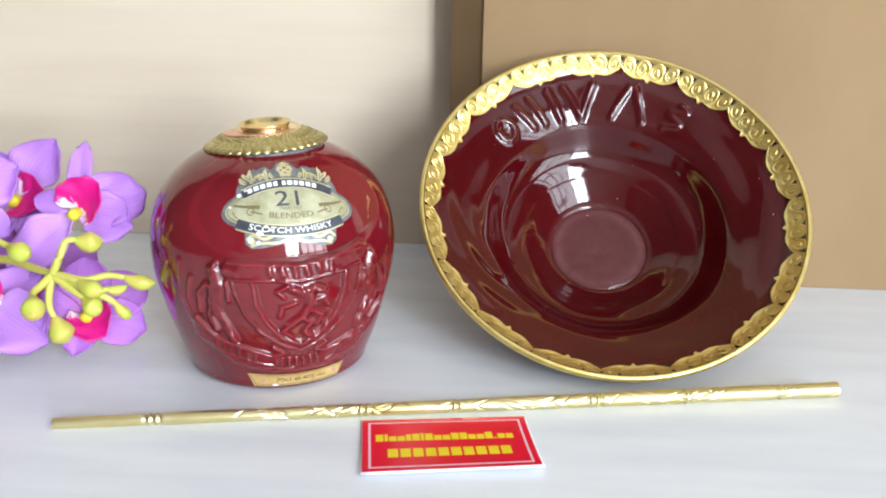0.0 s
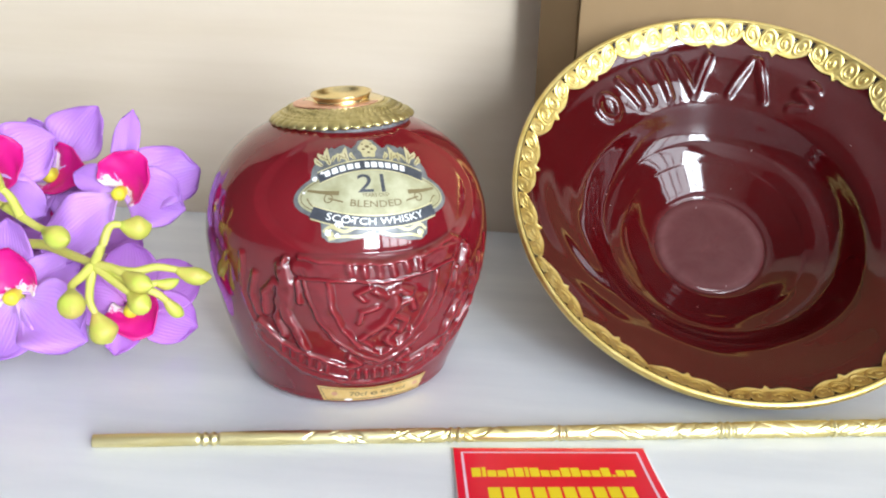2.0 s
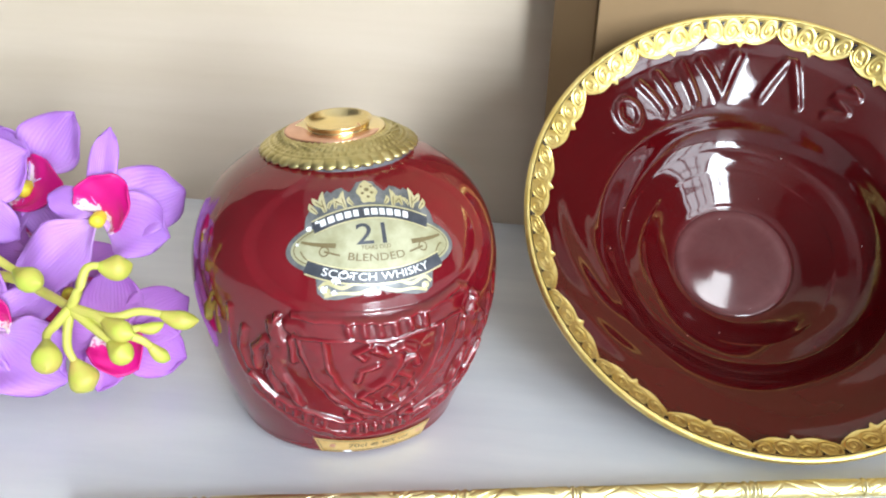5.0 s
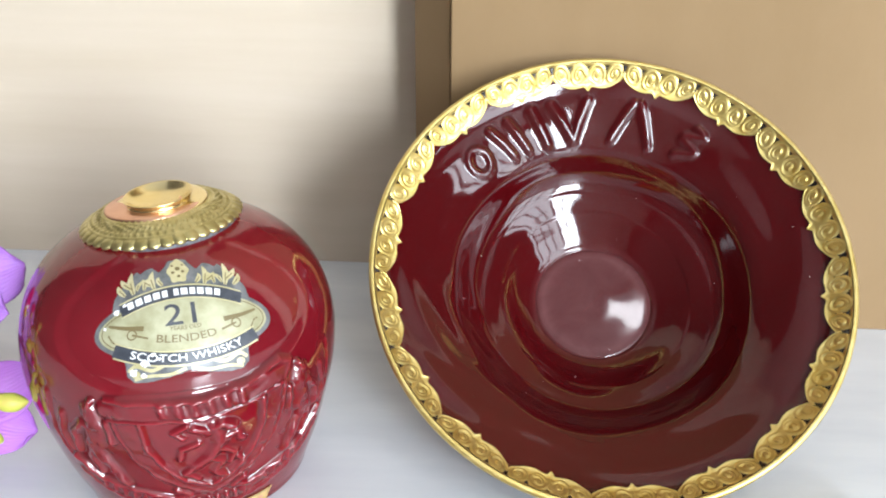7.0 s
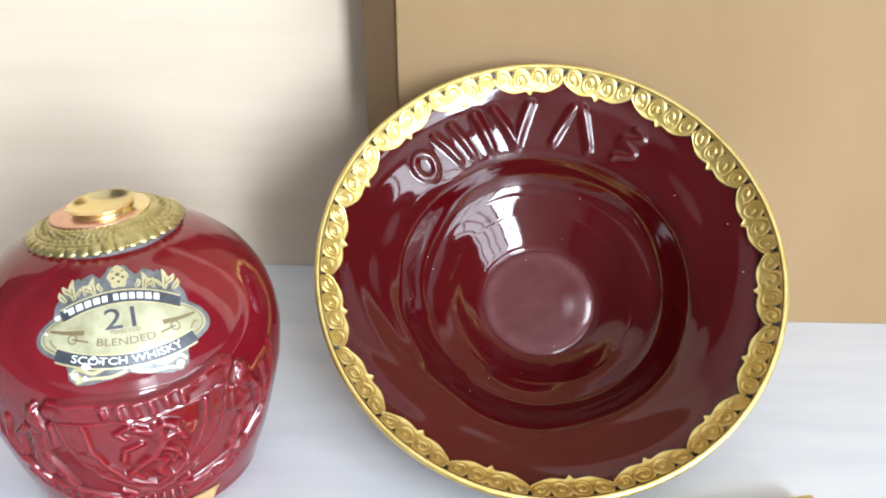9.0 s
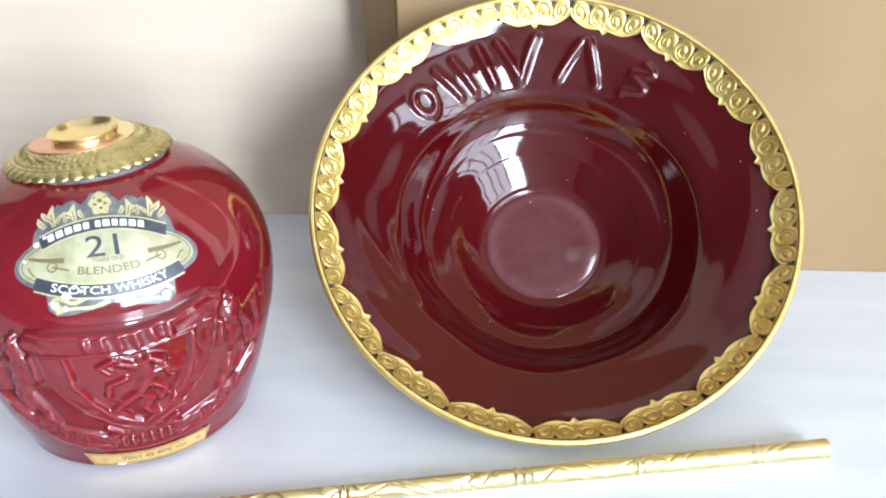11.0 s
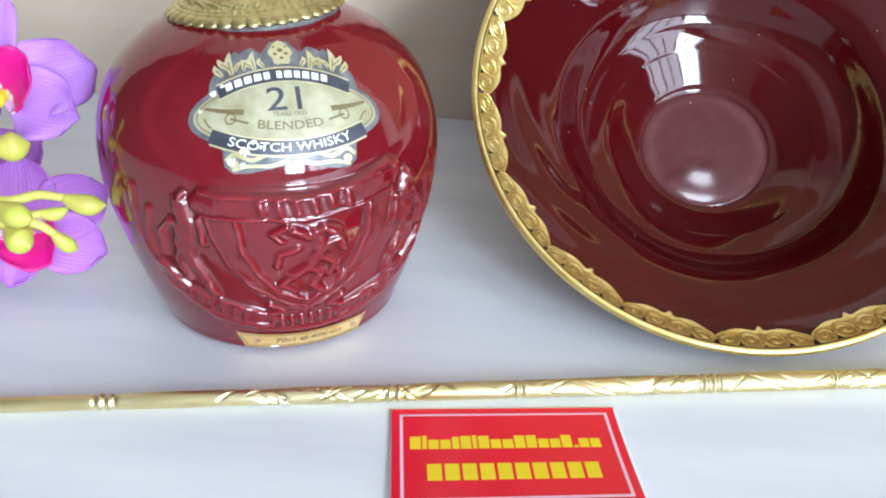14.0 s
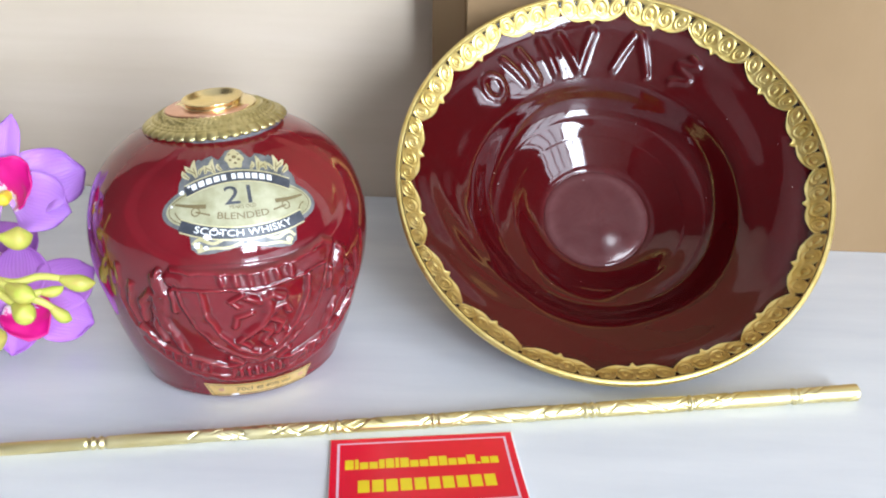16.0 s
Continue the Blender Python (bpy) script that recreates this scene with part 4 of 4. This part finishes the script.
def lip_mesh(size, seed=0):
    """A three-lobed, trough-shaped lip with a ruffled edge."""
    rg = random.Random(seed)
    m, n = 18, 19
    P = np.zeros((m, n, 3))
    for i in range(m):
        v = i / (m - 1)
        w = size * (0.45 + 0.75 * math.sin(math.pi * min(1, v * 0.8 + 0.1)))
        if v > 0.85:
            w *= 1 - (v - 0.85) * 2.2
        for j in range(n):
            s = 2 * j / (n - 1) - 1
            a = s * 1.25
            x = w * 0.62 * math.sin(a)
            z = w * 0.62 * (1 - math.cos(a)) * (1 - 0.45 * v) - size * 0.35 * v * v + size * 0.05 * abs(s) * math.sin(16 * v + 3 * s + seed)
            P[i, j] = (x, v * size * 1.15, z)
    return grid_mesh("lip", P, uv=True)


def thin(ob, t):
    sm = ob.modifiers.new("thick", "SOLIDIFY")
    sm.thickness, sm.offset = t, 0
    return ob


STAR = ((0, 0.95, 0.52, 12), (72, 0.98, 0.82, 4), (-72, 0.98, 0.82, 4), (142, 0.95, 0.50, 14), (-142, 0.95, 0.50, 14))


def orchid(at, face, roll, size, seed, mat=None, lip_turn=180, petals=STAR, lip=0.62):
    """One flower: a short throat, two broad petals, three narrower sepals, lip and column."""
    rg = random.Random(seed)
    mat = mat or PETAL
    z = Vector(face).normalized()
    q = z.to_track_quat("Z", "Y").to_matrix().to_4x4()
    m = Matrix.Translation(at) @ q @ pose(0, 0, 0, 0, 0, roll)
    throat = part("flower", revolve("throat", [(0.0, -size * 0.20), (size * 0.06, -size * 0.16), (size * 0.09, -size * 0.04), (size * 0.12, 0.0), (size * 0.06, size * 0.03), (0.0, size * 0.035)], 16), COLUMN, spray, m=m)
    for a, l, w, tilt in petals:
        ob = part("petal", petal_mesh(size * l * 0.95 * rg.uniform(0.94, 1.06), size * w * 1.1, rg.uniform(0.15, 0.35), rg.uniform(0.05, 0.22), rg.uniform(0.06, 0.13), rg.randint(0, 999)), mat, throat)
        ob.matrix_basis = pose(0, 0, 0, 0, 0, a + rg.uniform(-7, 7)) @ pose(0, size * 0.06, 0, tilt + rg.uniform(-6, 10), 0, 0)
        thin(ob, 0.0007)
    ob = part("lip", lip_mesh(size * lip, seed), LIP, throat, "magenta and white lip")
    ob.matrix_basis = pose(0, 0, 0, 0, 0, lip_turn) @ pose(0, 0, size * 0.05, 48, 0, 0)
    thin(ob, 0.0008)
    col = [(0, 0, size * 0.02), (0, -size * 0.03, size * 0.14), (0, -size * 0.10, size * 0.26), (0, -size * 0.15, size * 0.31)]
    part("column", tube("column", bend(col, 9), [size * k for k in (0.06, 0.075, 0.085, 0.09, 0.095, 0.10, 0.095, 0.075, 0.03)], 12), COLUMN, throat)
    return throat


def bud(path, length, width, seed):
    """A stalk with a plump bud at its end."""
    pts = bend(path, 14)
    part("stalk", tube("stalk", pts, np.linspace(0.0024, 0.0016, 14), 8), STEM, spray)
    d = pts[-1] - pts[-3]
    d /= np.linalg.norm(d)
    length, width = length * 1.08, width * 0.95
    k = np.linspace(0, 1, 16)
    rad = width / 2 * (np.sin(np.pi * np.clip(k, 0, 1) ** 1.25) ** 0.8) + 0.0016 * (1 - k)
    c = pts[-1] + d * (k[:, None] - 0.08) * length
    c[:, 2] += -0.0015 * np.sin(np.pi * k)
    me = tube("bud", c, rad, 14)
    part("bud", me, BUD, spray)


NODE = (-0.1501, 0.5150, 0.0600)
bud([NODE, (-0.1448, 0.5140, 0.0694), (-0.1421, 0.5180, 0.0776), (-0.1374, 0.5210, 0.0779)], 0.0130, 0.0105, 1)
bud([NODE, (-0.1318, 0.5120, 0.0585), (-0.1212, 0.5160, 0.0601), (-0.1112, 0.5180, 0.0584)], 0.0150, 0.0074, 2)
bud([NODE, (-0.1378, 0.5140, 0.0559), (-0.1260, 0.5140, 0.0524), (-0.1207, 0.5160, 0.0524)], 0.0095, 0.0042, 3)
bud([NODE, (-0.1300, 0.5120, 0.0522), (-0.1210, 0.5130, 0.0485), (-0.1169, 0.5150, 0.0440)], 0.0110, 0.0052, 4)
bud([NODE, (-0.1413, 0.5110, 0.0557), (-0.1342, 0.5080, 0.0524), (-0.1295, 0.5060, 0.0503)], 0.0115, 0.0095, 5)
bud([NODE, (-0.1532, 0.5080, 0.0561), (-0.1543, 0.5020, 0.0548), (-0.1524, 0.4970, 0.0535)], 0.0155, 0.0110, 6)
bud([NODE, (-0.1511, 0.5120, 0.0519), (-0.1502, 0.5080, 0.0447), (-0.1473, 0.5070, 0.0383)], 0.0145, 0.0125, 7)
bud([NODE, (-0.1401, 0.5120, 0.0599), (-0.1356, 0.5100, 0.0591), (-0.1324, 0.5090, 0.0584)], 0.0145, 0.0085, 8)
STEM_L = (-0.1978, 0.5300, 0.0805)
bud([STEM_L, (-0.1877, 0.5250, 0.0777), (-0.1784, 0.5210, 0.0747), (-0.1724, 0.5180, 0.0741)], 0.0155, 0.0100, 9)
bud([(-0.1877, 0.5250, 0.0777), (-0.1900, 0.5230, 0.0870), (-0.1935, 0.5220, 0.0921)], 0.0140, 0.0100, 12)
part("stem", tube("stem", bend([NODE, (-0.1651, 0.5250, 0.0598), (-0.1915, 0.5400, 0.0589), (-0.2388, 0.5600, 0.0452), (-0.3234, 0.5800, 0.0222), (-0.4100, 0.5900, 0.0040)], 40), np.linspace(0.0019, 0.0034, 40), 10), STEM, spray)
part("stem", tube("stem", bend([STEM_L, (-0.2292, 0.5500, 0.0774), (-0.2793, 0.5700, 0.0505), (-0.3234, 0.5800, 0.0222)], 24), np.linspace(0.0018, 0.003, 24), 10), STEM, spray)
orchid((-0.1580, 0.5700, 0.0786), (0.10, -0.82, 0.45), 0, 0.036, 21, lip_turn=-38, lip=0.54, petals=((-14, 1.20, 0.36, 24), (-68, 1.02, 0.86, 2), (-106, 0.98, 0.78, 4), (138, 1.42, 0.72, 16), (66, 0.70, 0.40, 12)))
orchid((-0.2149, 0.6100, 0.0745), (0.10, -0.80, 0.50), 0, 0.040, 22, lip_turn=-105, lip=0.52, petals=((-32, 1.05, 0.74, 6), (28, 0.80, 0.40, 20), (85, 0.95, 0.80, 4), (150, 0.90, 0.50, 12), (-135, 0.90, 0.60, 14)))
orchid((-0.1523, 0.5550, 0.0224), (0.25, -0.80, 0.40), 0, 0.036, 23, PETAL_DARK, lip_turn=-160, lip=0.5, petals=((-62, 0.98, 0.72, 6), (-112, 0.95, 0.70, 10), (0, 0.95, 0.70, 8), (70, 0.85, 0.70, 8), (160, 0.70, 0.50, 16)))
orchid((-0.1997, 0.5350, 0.0337), (0.10, -0.80, 0.50), 0, 0.038, 24, lip_turn=20, lip=0.52, petals=((-118, 1.10, 0.85, 6), (-62, 0.85, 0.50, 14), (10, 0.95, 0.55, 10), (80, 0.95, 0.80, 6), (170, 0.90, 0.80, 8)))
orchid((-0.2301, 0.5750, 0.0829), (0.30, -0.80, 0.35), 15, 0.036, 25, lip_turn=-60, lip=0.55)
orchid((-0.2098, 0.6000, 0.0366), (0.0, -0.70, 0.65), 100, 0.038, 26, PETAL_DARK)
orchid((-0.2611, 0.6000, 0.0333), (-0.1, -0.60, 0.75), 40, 0.040, 27, PETAL_DARK)
orchid((-0.2652, 0.5600, 0.0199), (-0.2, -0.70, 0.6), 70, 0.040, 28)
orchid((-0.1878, 0.5850, 0.0276), (0.1, -0.70, 0.6), 20, 0.034, 29, PETAL_DARK)
